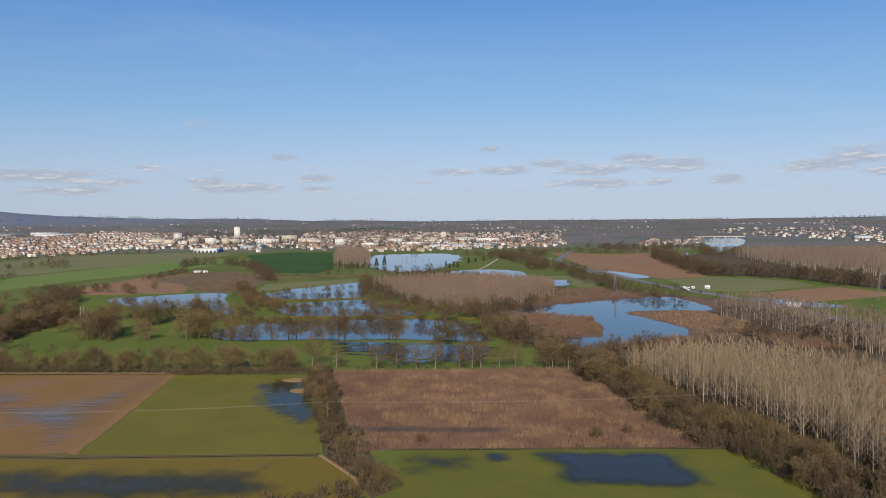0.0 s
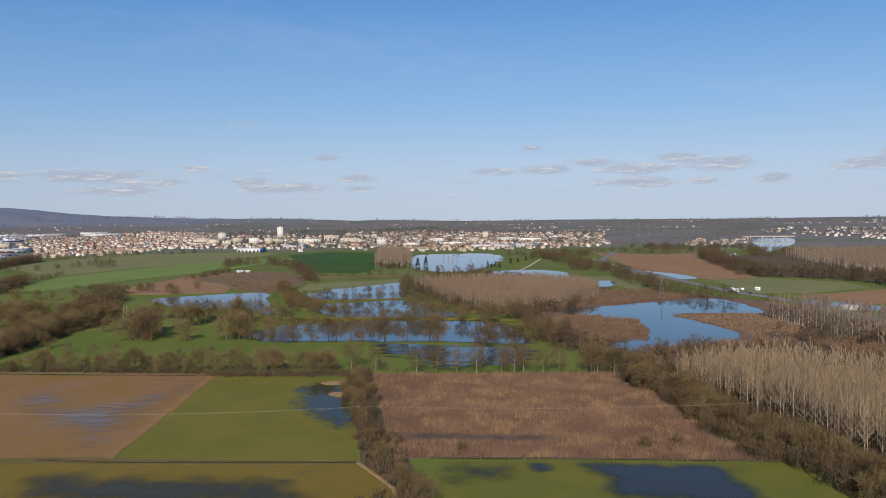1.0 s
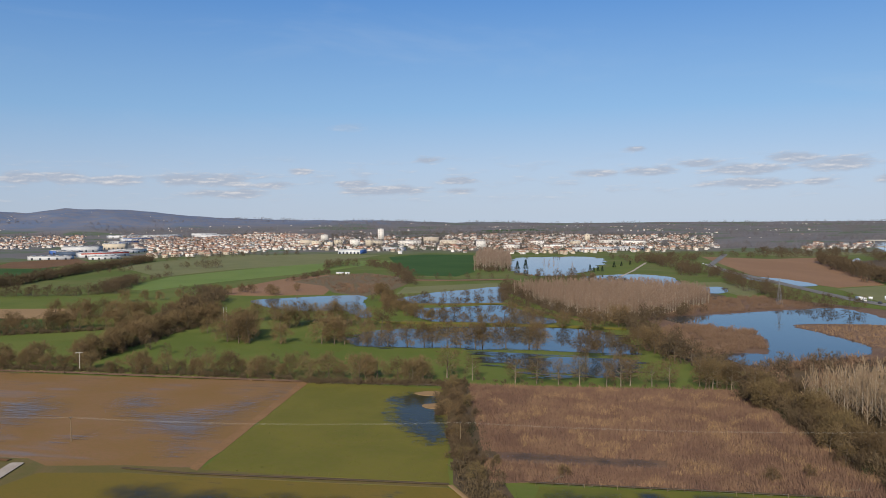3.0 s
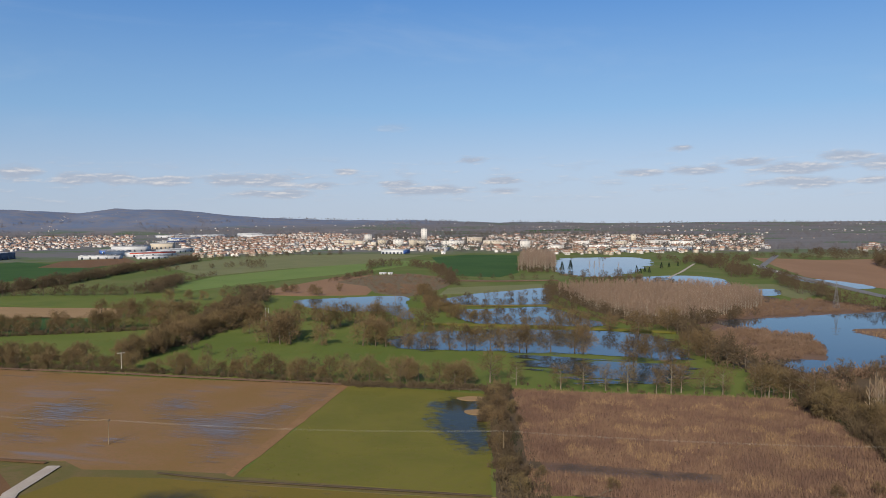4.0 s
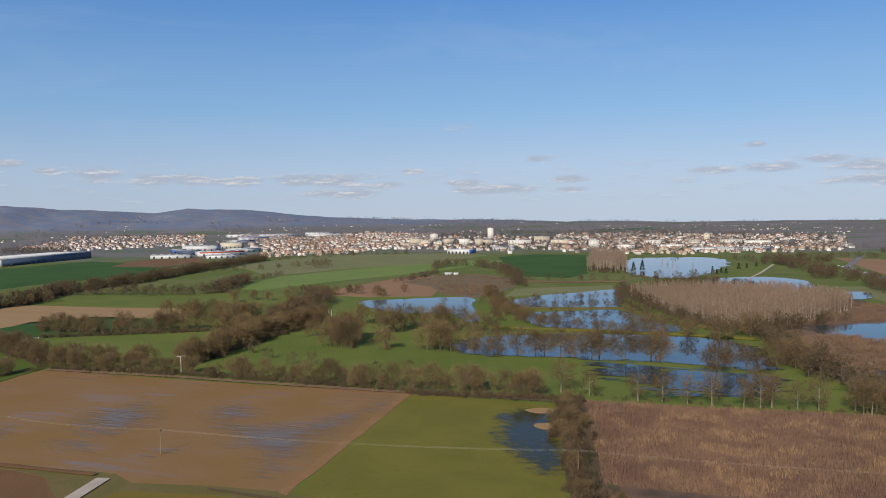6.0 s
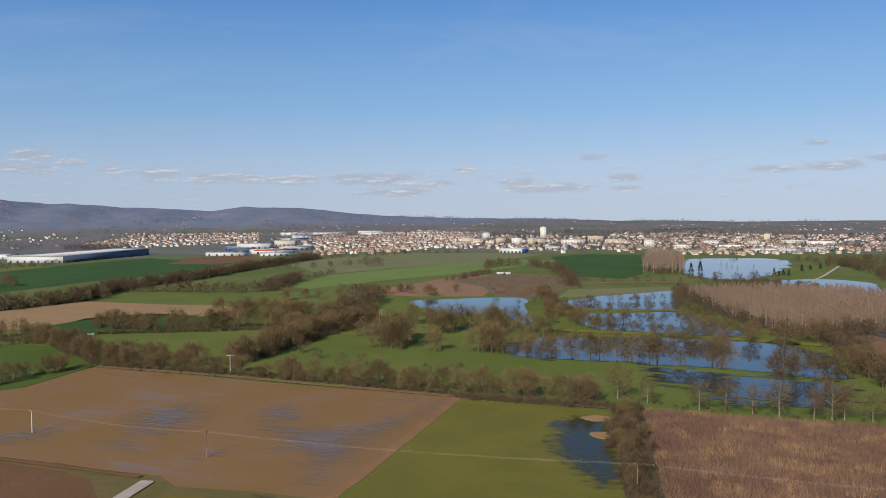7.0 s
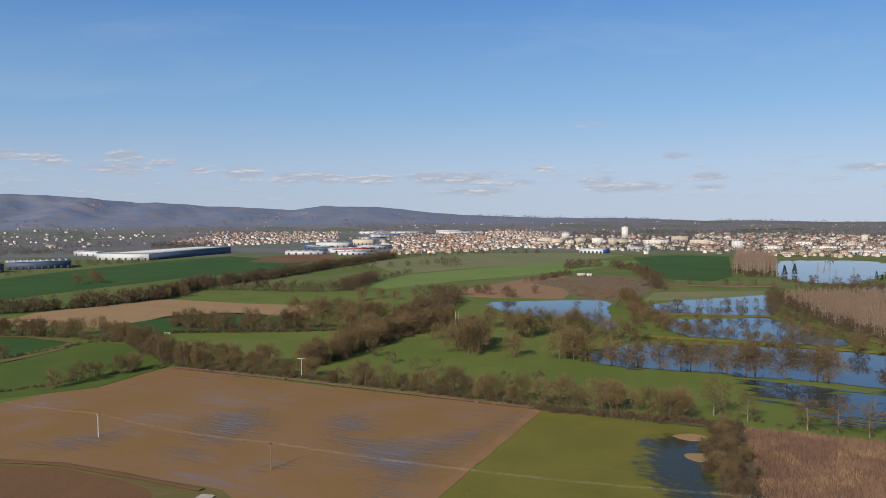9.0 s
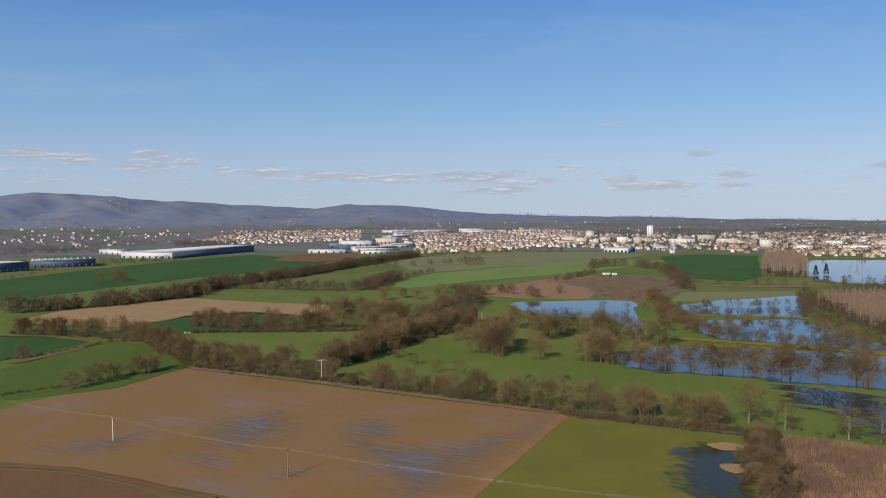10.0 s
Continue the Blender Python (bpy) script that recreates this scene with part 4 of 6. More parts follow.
# trees standing in and round the flooded meadow
MEADOW = at([(-413, 456), (-402, 455), (-397, 460), (-414, 473), (-424, 473), (-417, 483)], 1.45, 2) + at([(-374, 465)], 1.2, 3) + at([(-420, 519), (-417, 527), (-422, 545), (-460, 561), (-468, 549)], 1.25, 4)
MEADOW += at([(-349, 477), (-340, 479), (-333, 481), (-317, 484), (-303, 487), (-292, 494), (-281, 497), (-278, 502)], 1.25, 5) + at([(-266, 501), (-257, 502), (-249, 508), (-245, 510), (-229, 511), (-216, 518), (-210, 517)], 1.25, 6)
MEADOW += at([(-406, 560), (-395, 559), (-382, 559), (-368, 557), (-421, 563), (-349, 551)], 1.25, 7) + at([(-274, 592), (-262, 605), (-285, 592), (-246, 608), (-228, 611)], 0.85, 8)
MEADOW += at([(-170, 493), (-169, 523), (-152, 503), (-149, 530), (-141, 539), (-203, 601), (-193, 637)], 1.15, 9)
MEADOW += at([(-295, 670), (-276, 660), (-324, 605), (-308, 607), (-338, 608)], 0.75, 10)
plant_things("oak_tree", OAKS, (BARK, TWIG), "bare brown oak tree standing by a flooded meadow", "tree", "oaks of the flood meadow", [(x, y, s * 1.15) for x, y, s in MEADOW])

ROW = at([(-227, 402), (-219, 413), (-204, 413), (-181, 416), (-171, 420), (-160, 422), (-150, 425), (-137, 428), (-131, 432), (-127, 435), (-117, 438), (-109, 441), (-92, 443), (-89, 444), (-80, 443)], 1.7, 12)
ROW += at([(-96, 448), (-91, 446), (-88, 450), (-83, 448), (-80, 449), (-74, 443), (-68, 433), (-61, 426)], 1.6, 13)
plant_things("pollard_tree", POLLARDS, (BARK_PALE, TWIG), "leafless pollard tree with pale forked trunk", "tree", "pollards along the reed bed", ROW)

# hedgerow trees of the near plain
HEDGE = at([(-107, 286), (-46, 311), (-35, 321), (-132, 287)], 0.36, 19) + along([(-69, 436), (-38, 388), (-10, 333), (11, 315), (34, 276)], 6, 5, 0.6, 1.0, 56)
HEDGE += along([(-501, 312), (-454, 330), (-407, 345)], 7, 2, 0.6, 1.1, 20) + along([(-401, 344), (-342, 363), (-290, 377)], 6, 2.0, 0.5, 1.1, 21)
HEDGE += along([(-281, 380), (-256, 390), (-220, 402)], 6.5, 2.5, 0.6, 1.15, 22)
HEDGE += along([(-438, 356), (-454, 389), (-472, 435), (-489, 480), (-503, 520), (-511, 552)], 5, 3.5, 0.9, 1.25, 23) + along([(-500, 451), (-529, 519), (-596, 608)], 6, 5, 0.8, 1.15, 24)
HEDGE += along([(-653, 391), (-608, 409), (-577, 438), (-555, 474), (-532, 488)], 7, 2, 0.8, 1.2, 25) + along([(-637, 489), (-615, 520), (-554, 518)], 8, 5, 0.9, 1.3, 26)
HEDGE += along([(-728, 279), (-694, 296), (-658, 319), (-621, 336), (-559, 324), (-510, 313)], 8, 3, 0.8, 1.15, 27)
HEDGE += along([(-513, 320), (-493, 327), (-474, 338), (-457, 350)], 8, 4, 0.75, 1.05, 28)
HEDGE += along([(-206, 396), (-185, 359), (-171, 333)], 8, 2, 0.4, 0.6, 29) + at([(-100, 235), (-107, 238)], 0.72, 30) + at([(-157, 306), (-144, 286), (-130, 268)], 0.5, 31)
HEDGE += at([(-598, 249), (-485, 240), (-496, 264), (-498, 283), (-501, 289), (-498, 278), (-489, 251)], 0.75, 32)
HEDGE += at([(-857, 484), (-865, 507), (-690, 606), (-692, 632)], 0.9, 33) + at([(-1110, 491), (-1131, 517), (-1107, 515)], 1.2, 34)
HEDGE += along([(-431, 439), (-509, 561)], 400, 1, 0.8, 0.9, 35) + along([(-680, 664), (-644, 735)], 22, 3, 0.6, 0.9, 36)
HEDGE += at([(-670, 712), (-648, 708), (-658, 738), (-634, 729), (-593, 721), (-673, 635), (-604, 725), (-604, 770)], 0.8, 37)
HEDGE += along([(-520, 808), (-425, 685), (-358, 620), (-326, 599)], 8, 3, 0.65, 0.95, 38)
plant_things("hedgerow_tree", OAKS, (BARK, TWIG), "bare hedgerow tree with brown winter twigs", "tree", "hedgerow trees", [(x, y, s * 1.1) for x, y, s in HEDGE[:300]])
plant_stuff("hedgerow_trees", OAKS_FAR, (BARK, TWIG), "bare trees on the banks between ponds", "trees", [(x, y, s * 1.1) for x, y, s in HEDGE[300:]] or HEDGE[:1])

# near poplar plantation and its brush edge
GROVE = over([(-50, 421), (-29, 453), (5, 474), (38, 455), (68, 408), (77, 377), (56, 272), (47, 281), (30, 317), (2, 361)], 30, 0.74, 0.98, 40, rows=-18)
GROVE.sort(key=lambda p: math.hypot(p[0], p[1]))
plant_things("poplar_tree", POPLARS, (POPLAR_BARK, POPLAR_TWIG), "tall slender leafless poplar with pale trunk", "tree", "poplar plantation", GROVE[:290])
plant_stuff("poplar_wood", POPLARS_FAR, (POPLAR_BARK, POPLAR_TWIG), "dense plantation of pale leafless poplars", "wood", GROVE[290:1500] or GROVE[:5])
EDGE = along([(-71, 436), (-37, 381), (-10, 320), (9, 307), (33, 270)] + [(35, 200)], 2.6, 3.5, 1.2, 2.1, 41)
EDGE += along([(-65, 454), (-31, 405), (-5, 352), (22, 315), (45, 279)] + [(60, 215)], 2.6, 4.5, 1.3, 2.2, 42)
EDGE += along([(-207, 399), (-186, 359), (-169, 328), (-147, 291), (-124, 260), (-103, 236)] + [(-130, 205)], 1.5, 3.0, 0.8, 1.4, 43)
plant_things("bush", BUSHES, (BARK, TWIG_DARK), "leafless brown bush at the field edge", "bush", "bushes at the field edges", EDGE[:300])
THICK = EDGE[300:] + along([(-61, 472), (-27, 422), (2, 369), (27, 328), (48, 291)] + [(75, 235)], 3, 5.0, 1.2, 2.0, 39)
HEDGE_LOW = along([(-494, 309), (-450, 328), (-404, 343), (-340, 361), (-285, 374)], 1.4, 1.2, 0.6, 1.0, 44) + along([(-280, 371), (-251, 382), (-214, 395)], 0.8, 1.6, 0.7, 1.05, 45)
HEDGE_LOW += along([(-495, 209), (-494, 235), (-500, 268), (-498, 306)], 1.5, 0.8, 0.35, 0.6, 46) + along([(-599, 237), (-604, 264), (-623, 314), (-605, 337)], 2.2, 1.0, 0.35, 0.65, 47)
HEDGE_LOW += along([(-434, 352), (-449, 387), (-467, 435), (-484, 480), (-498, 525)], 1.6, 2.5, 0.8, 1.4, 48) + along([(-623, 371), (-573, 425), (-526, 477)], 1.6, 1.5, 0.7, 1.2, 49)
HEDGE_LOW += along([(-848, 331), (-844, 395), (-865, 484), (-953, 577), (-998, 701)], 3, 3, 0.9, 1.5, 62) + along([(-690, 405), (-653, 391), (-608, 409), (-577, 438)], 3, 2, 0.7, 1.2, 63)
HEDGE_LOW += along([(-206, 413), (-141, 428), (-83, 448)], 6, 1.5, 0.4, 0.7, 50) + along([(-716, 276), (-650, 316), (-606, 330), (-503, 310)], 2, 2, 0.7, 1.2, 51)
plant_stuff("hedge", BUSHES_FAR, (BARK, TWIG_DARK), "low tangled leafless hedge along the fields", "hedge", HEDGE_LOW + THICK)
# added bramble: its dark colour supplies the shade below crowns and in gaps
plant_stuff("bramble", BUSHES_FAR, (BARK, TWIG_SHADE), "dark bramble added for shade at the hedge foot", "bramble",
            along([(-483, 308), (-400, 340), (-288, 375)], 9, 1.5, 0.25, 0.5, 52) + along([(-278, 377), (-215, 398)], 5, 2.0, 0.4, 0.65, 53) + along([(-73, 438), (-39, 382), (-12, 322), (8, 308), (32, 271), (34, 205)], 3, 2.0, 0.6, 1.2, 57) + along([(-52, 440), (-24, 395), (4, 345), (30, 305), (50, 260)], 4, 5, 0.6, 1.3, 58) + along([(-203, 396), (-168, 333), (-130, 268)], 5, 2.0, 0.5, 0.9, 59) + along([(-623, 378), (-573, 427), (-530, 478)], 4, 1.5, 0.4, 0.8, 60) + along([(-499, 312), (-407, 345)], 6, 2, 0.4, 0.7, 61) + along([(-846, 340), (-842, 395), (-862, 484), (-950, 577), (-995, 701), (-1096, 870)], 6, 2, 0.6, 1.0, 64) + along([(-430, 352), (-446, 387), (-481, 480), (-494, 525)], 5, 2, 0.5, 0.9, 54))

# hedges and woods of the middle distance
MIDDLE = along([(-858, 306), (-848, 331), (-844, 395), (-865, 484), (-953, 577), (-998, 701), (-1099, 870), (-1240, 1136)], 2.6, 4, 0.6, 1.15, 60)
MIDDLE += along([(-919, 559), (-858, 596), (-799, 630), (-767, 676)], 5, 3, 0.6, 1.0, 61) + along([(-787, 657), (-823, 707), (-869, 772)], 3.2, 5, 0.7, 1.05, 62) + along([(-869, 772), (-895, 828), (-932, 890)], 7, 3, 0.3, 0.55, 62)
MIDDLE += along([(-1075, 874), (-1042, 985), (-1028, 1088)], 14, 4, 0.5, 0.8, 63) + at([(-993, 1024), (-1000, 1054), (-977, 1038), (-988, 1029)], 1.0, 64)
MIDDLE += along([(-794, 1079), (-818, 1154), (-771, 1164), (-703, 1124), (-593, 989), (-522, 881)], 6, 5, 0.6, 1.0, 65) + along([(-697, 873), (-713, 942), (-742, 1020)], 5, 3, 0.35, 0.6, 58)
MIDDLE += along([(-584, 953), (-514, 988), (-447, 1022)], 16, 4, 0.4, 0.7, 67)
MIDDLE += along([(-497, 462), (-535, 531), (-612, 664), (-679, 675)], 6, 5, 0.75, 1.1, 68) + along([(-435, 694), (-375, 719), (-334, 745)], 6, 3, 0.4, 0.7, 69)
MIDDLE += along([(-436, 404), (-354, 388), (-299, 403)], 22, 8, 0.5, 0.7, 70) + along([(-192, 642), (-143, 560), (-108, 498), (-77, 468)], 5.5, 6, 0.7, 1.05, 71)
MIDDLE += along([(-406, 909), (-317, 766), (-246, 683), (-196, 655), (-176, 692), (-160, 755)], 5, 4, 0.4, 0.75, 59)
MIDDLE += along([(-201, 639), (-183, 663), (-179, 704)], 8, 6, 0.7, 1.0, 72) + along([(-412, 907), (-340, 760), (-276, 679), (-232, 646), (-196, 640)], 8, 4, 0.4, 0.7, 73)
MIDDLE += along([(-287, 1236), (-230, 1187), (-157, 1007), (-102, 878), (-63, 830), (-42, 835)], 6, 7, 0.6, 1.0, 74) + along([(-113, 1493), (-57, 1283), (-18, 1109), (77, 1086), (160, 961)], 4, 8, 0.9, 1.3, 75)
MIDDLE += along([(-387, 1443), (-302, 1301), (-238, 1129)], 8, 8, 0.8, 1.1, 76) + over([(-549, 1107), (-494, 1119), (-663, 1489), (-702, 1442)], 110, 0.35, 0.5, 77)
MIDDLE += over([(-432, 987), (-386, 1076), (-308, 1034), (-278, 979), (-378, 931)], 120, 0.35, 0.55, 78) + along([(-364, 615), (-324, 621), (-239, 636)], 20, 4, 0.5, 0.8, 79)
MIDDLE += along([(1, 600), (35, 584), (70, 593), (96, 578)], 6, 7, 0.6, 0.9, 80) + along([(-496, 683), (-442, 732), (-368, 810)], 20, 4, 0.4, 0.65, 81)
MIDDLE += along([(-1232, 407), (-1423, 539), (-1511, 766)], 30, 4, 0.3, 0.5, 82) + along([(-1592, 503), (-1512, 643), (-1494, 780)], 9, 5, 0.5, 0.8, 83)
MIDDLE += along([(-1240, 1136), (-1200, 1348), (-1109, 1416)], 10, 6, 0.5, 0.8, 84) + along([(-1, 830), (121, 725)], 25, 4, 0.4, 0.7, 85)
MIDDLE += along([(-446, 722), (-418, 776), (-377, 830)], 9, 4, 0.35, 0.6, 57) + along([(-368, 642), (-323, 662), (-265, 653)], 10, 4, 0.4, 0.7, 55) + along([(-468, 1068), (-410, 1050), (-368, 1123)], 14, 4, 0.6, 0.9, 54)
MIDDLE += along([(-77, 468), (-56, 509), (-28, 538)], 9, 6, 0.5, 0.8, 53)
MIDDLE += along([(-335, 1640), (-205, 1600), (-125, 1665)], 7, 4, 0.5, 0.9, 126) + over([(-470, 1500), (-335, 1640), (-300, 1440), (-385, 1360)], 330, 0.5, 0.9, 127)
MIDDLE += over([(-300, 1790), (-100, 1900), (-40, 1840), (-20, 1720), (-110, 1690), (-170, 1640)], 420, 0.5, 0.95, 128) + over([(-60, 1700), (-30, 1500), (20, 1530), (40, 1720)], 300, 0.6, 1.0, 129)
plant_stuff("distant_trees", OAKS_FAR, (BARK, TWIG_DARK), "rows of bare brown trees between fields", "trees", [(x, y, s * 1.2) for x, y, s in MIDDLE])
SCRUB = over([(-161, 643), (-140, 663), (-97, 646), (-81, 577), (-101, 546), (-121, 535), (-144, 574)], 14, 0.7, 1.3, 90) + over([(-182, 858), (-129, 903), (-53, 833), (-93, 807), (-139, 755), (-179, 704)], 22, 0.5, 1.0, 91)
SCRUB += over([(-73, 688), (-14, 723), (19, 658), (7, 602), (-22, 616)], 30, 0.3, 0.6, 92) + over([(-208, 697), (-163, 649), (-117, 517), (-144, 534)], 30, 0.6, 1.1, 93)
SCRUB += over([(-682, 872), (-702, 970), (-680, 1025), (-612, 990), (-540, 898), (-510, 800), (-556, 780), (-612, 840)], 75, 0.3, 0.75, 125)
SCRUB += over([(-624, 857), (-548, 875), (-503, 779), (-546, 769)], 40, 0.5, 1.0, 94) + along([(-727, 902), (-715, 982), (-616, 984)], 5, 3, 0.6, 1.0, 95)
SCRUB += over([(3, 614), (100, 602), (92, 551), (38, 540)], 20, 0.7, 1.3, 96)
SCRUB += along([(-77, 468), (-60, 516), (-28, 547), (3, 570)], 2.0, 6, 1.0, 1.9, 86) + along([(-59, 455), (-25, 492), (12, 516)], 2.5, 7, 1.0, 1.8, 87)
SCRUB += along([(15, 517), (50, 504), (75, 449)], 3, 8, 0.8, 1.5, 88) + along([(-472, 1078), (-398, 1063), (-365, 1113)], 6, 3, 0.7, 1.3, 89)
plant_stuff("scrub", BUSHES_FAR, (BARK, TWIG_RED), "reddish brown scrub at the water's edge", "scrub", SCRUB)
WOOD = over([(-370, 842), (-348, 872), (-312, 905), (-258, 922), (-205, 905), (-172, 868), (-162, 833), (-172, 737), (-184, 682), (-219, 665), (-279, 729)], 11, 0.5, 0.8, 97)
plant_stuff("young_plantation", POPLARS_THIN, (POPLAR_BARK, PLANTATION), "young leafless plantation, purplish brown", "wood", WOOD[:3000])
EAST = over([(18, 1518), (269, 1615), (221, 1136), (185, 1111), (90, 1254)], 24, 0.8, 1.1, 98)
plant_stuff("east_plantation", POPLARS_THIN, (POPLAR_BARK, EAST_TWIG), "broad leafless plantation by the river", "wood", EAST[:1600])
TALL = over([(-558, 1129), (-504, 1141), (-621, 1400), (-676, 1390)], 60, 0.9, 1.2, 99)
TALL += along([(-8, 705), (19, 658), (44, 617), (67, 600)], 2.4, 0.8, 0.66, 0.84, 100) + along([(4, 740), (49, 685), (105, 629)], 2.6, 1.2, 0.66, 0.84, 101)
TALL += along([(18, 756), (65, 690), (115, 627)], 2.8, 1.5, 0.66, 0.84, 102) + over([(44, 612), (100, 602), (95, 517), (65, 558)], 40, 0.6, 0.8, 103)
TALL += at([(-465, 1174), (-449, 1152), (-460, 1200), (-428, 1133), (-416, 1159)], 0.8, 104)
plant_stuff("distant_poplars", POPLARS_FAR, (POPLAR_BARK, EAST_TWIG), "rows of pale leafless poplars", "trees", TALL)
plant_things("conifer", CONIFERS, (BARK, NEEDLES), "dark green conifer beside the lake", "tree", "conifers by the lake",
             at([(-504, 1165), (-497, 1180)], 0.95, 105) + at([(-399, 1187), (-386, 1165), (-388, 1190), (-378, 1179), (-388, 1269), (-385, 1298), (-380, 1329)], 0.6, 106), "foliage")

# reeds
def reeds(name, spots, mats, tall, label):
    rng = np.random.default_rng(len(spots))
    n = 5
    foot = np.repeat(np.array([(x, y, 0.05) for x, y, _ in spots]), n, 0) + rng.normal(0, 0.45, (len(spots) * n, 3)) * (1, 1, 0)
    ways = rng.normal(0, 0.22, foot.shape) + (0, 0, 1)
    v, f = blades(rng, foot, ways, tall, (0.10, 0.3))
    tagged(new(name, mesh_of(name, v, f, mats)), label, "reeds", kind="stuff")


REED_PLOT = [(-200, 401), (-139, 422), (-78, 445), (-37, 375), (-9, 315), (-6, 311), (-116, 276), (-126, 269)]
DITCH = [(-146, 300), (-114, 309), (-81, 318), (-78, 309), (-112, 297), (-139, 291)]
reeds("reed_bed", [p for p in over(REED_PLOT, 0.62, 1, 1, 110) if not inside(DITCH, p[0], p[1])], [REED], (0.8, 2.0), "dense reddish brown reed bed")
reeds("pale_reeds", [p for p in over(REED_PLOT, 1.2, 1, 1, 111) if noise.fractal((p[0] / 16, p[1] / 16, 2.0), 1.0, 2.0, 3) > 0.2 and not inside(DITCH, p[0], p[1])], [REED_PALE], (0.9, 1.9), "pale bleached reed patches")
reeds("island_reeds", over([(-76, 687), (-46, 715), (-9, 724), (21, 658), (7, 596), (-23, 613), (-50, 658)], 6, 1, 1, 112), [REED_PALE], (1.0, 2.2), "pale reeds on the lake island")
reeds("hedge_foot_grass", along([(-494, 307), (-412, 334), (-346, 352), (-282, 371)], 0.5, 0.8, 1, 1, 113), [REED_PALE], (0.6, 1.3), "dry pale grass at the hedge foot")

TUFT = surface("rushes", ((0.10, 0.105, 0.02), (0.14, 0.12, 0.035), (0.07, 0.08, 0.018)), 20, 2, bump=0)
TUFT_PLOTS = ([(-276, 369), (-205, 384), (-140, 265), (-221, 237)], [(-110, 272), (3, 309), (26, 273), (-93, 236)], [(-384, 322), (-415, 415), (-456, 528), (-316, 464), (-227, 417), (-286, 379)], [(-515, 318), (-534, 418), (-514, 473), (-472, 360)])
reeds("grass_tufts", [p for k, plot in enumerate(TUFT_PLOTS) for p in over(plot, 9, 1, 1, 114 + k) if noise.noise((p[0] / 18, p[1] / 18, 6.0)) > -0.1], [TUFT], (0.15, 0.45), "coarse grass tufts in wet pasture")

# woods and groves towards the horizon
rng = np.random.default_rng(7)
FAR = []
while len(FAR) < 5800:
    az, r = rng.uniform(-20, 82), rng.uniform(1900, 4780)
    x, y = -30 - math.sin(radians(az)) * r, 50 + math.cos(radians(az)) * r
    thick = noise.fractal((x / 420, y / 420, 1.0), 1.0, 2.0, 4)
    if thick > (0.0 if r > 2700 else 0.12) and land(x, y) < 60 and not (r < 2450 and 16 < az < 60):
        FAR.append((x, y, rng.uniform(0.7, 1.3)))
LUMPS = [bare_tree(s, 10, 5.4, 52, width=(0.8, 1.6), limbs=4, length=(1.2, 2.6)) for s in (121, 122)]
LUMPS = [((np.zeros((3, 3)), np.array([[0, 1, 2]])), twig) for _, twig in LUMPS]
plant_stuff("far_woods", LUMPS, (BARK, HAZY_TWIG), "distant bare woods on the plain and hills, coloured hazy grey", "woods", FAR)

# ---- town ----


def gable(w, d, eaves, ridge, over=0.5):
    """Walls with gable ends, and a roof of two thick slopes."""
    x, y = w / 2, d / 2
    wall = ([(-x, -y, -0.5), (x, -y, -0.5), (x, y, -0.5), (-x, y, -0.5), (-x, -y, eaves), (x, -y, eaves), (x, y, eaves), (-x, y, eaves), (-x, 0, ridge), (x, 0, ridge)],
            [(0, 1, 5, 4), (2, 3, 7, 6), (1, 2, 6, 5), (3, 0, 4, 7), (5, 6, 9, 9), (7, 4, 8, 8)])
    drop = over * (ridge - eaves) / y
    a, b = x + over, y + over
    roof = ([(-a, -b, eaves - drop), (a, -b, eaves - drop), (a, 0, ridge + 0.25), (-a, 0, ridge + 0.25), (a, b, eaves - drop), (-a, b, eaves - drop),
             (-a, -b, eaves - drop + 0.3), (a, -b, eaves - drop + 0.3), (a, b, eaves - drop + 0.3), (-a, b, eaves - drop + 0.3), (-a, 0, ridge + 0.55), (a, 0, ridge + 0.55)],
            [(6, 7, 11, 10), (10, 11, 8, 9), (0, 1, 7, 6), (4, 5, 9, 8), (1, 2, 11, 7), (2, 4, 8, 11), (0, 6, 10, 3), (3, 10, 9, 5)])
    return wall, roof


def quads_mesh(name, shape, mats):
    v, f = shape
    return mesh_of(name, v, tri(f), mats) if all(len(set(q)) == 4 for q in f) else mesh_of(name, v, [t for t in tri(f) if len(set(t)) == 3], mats)


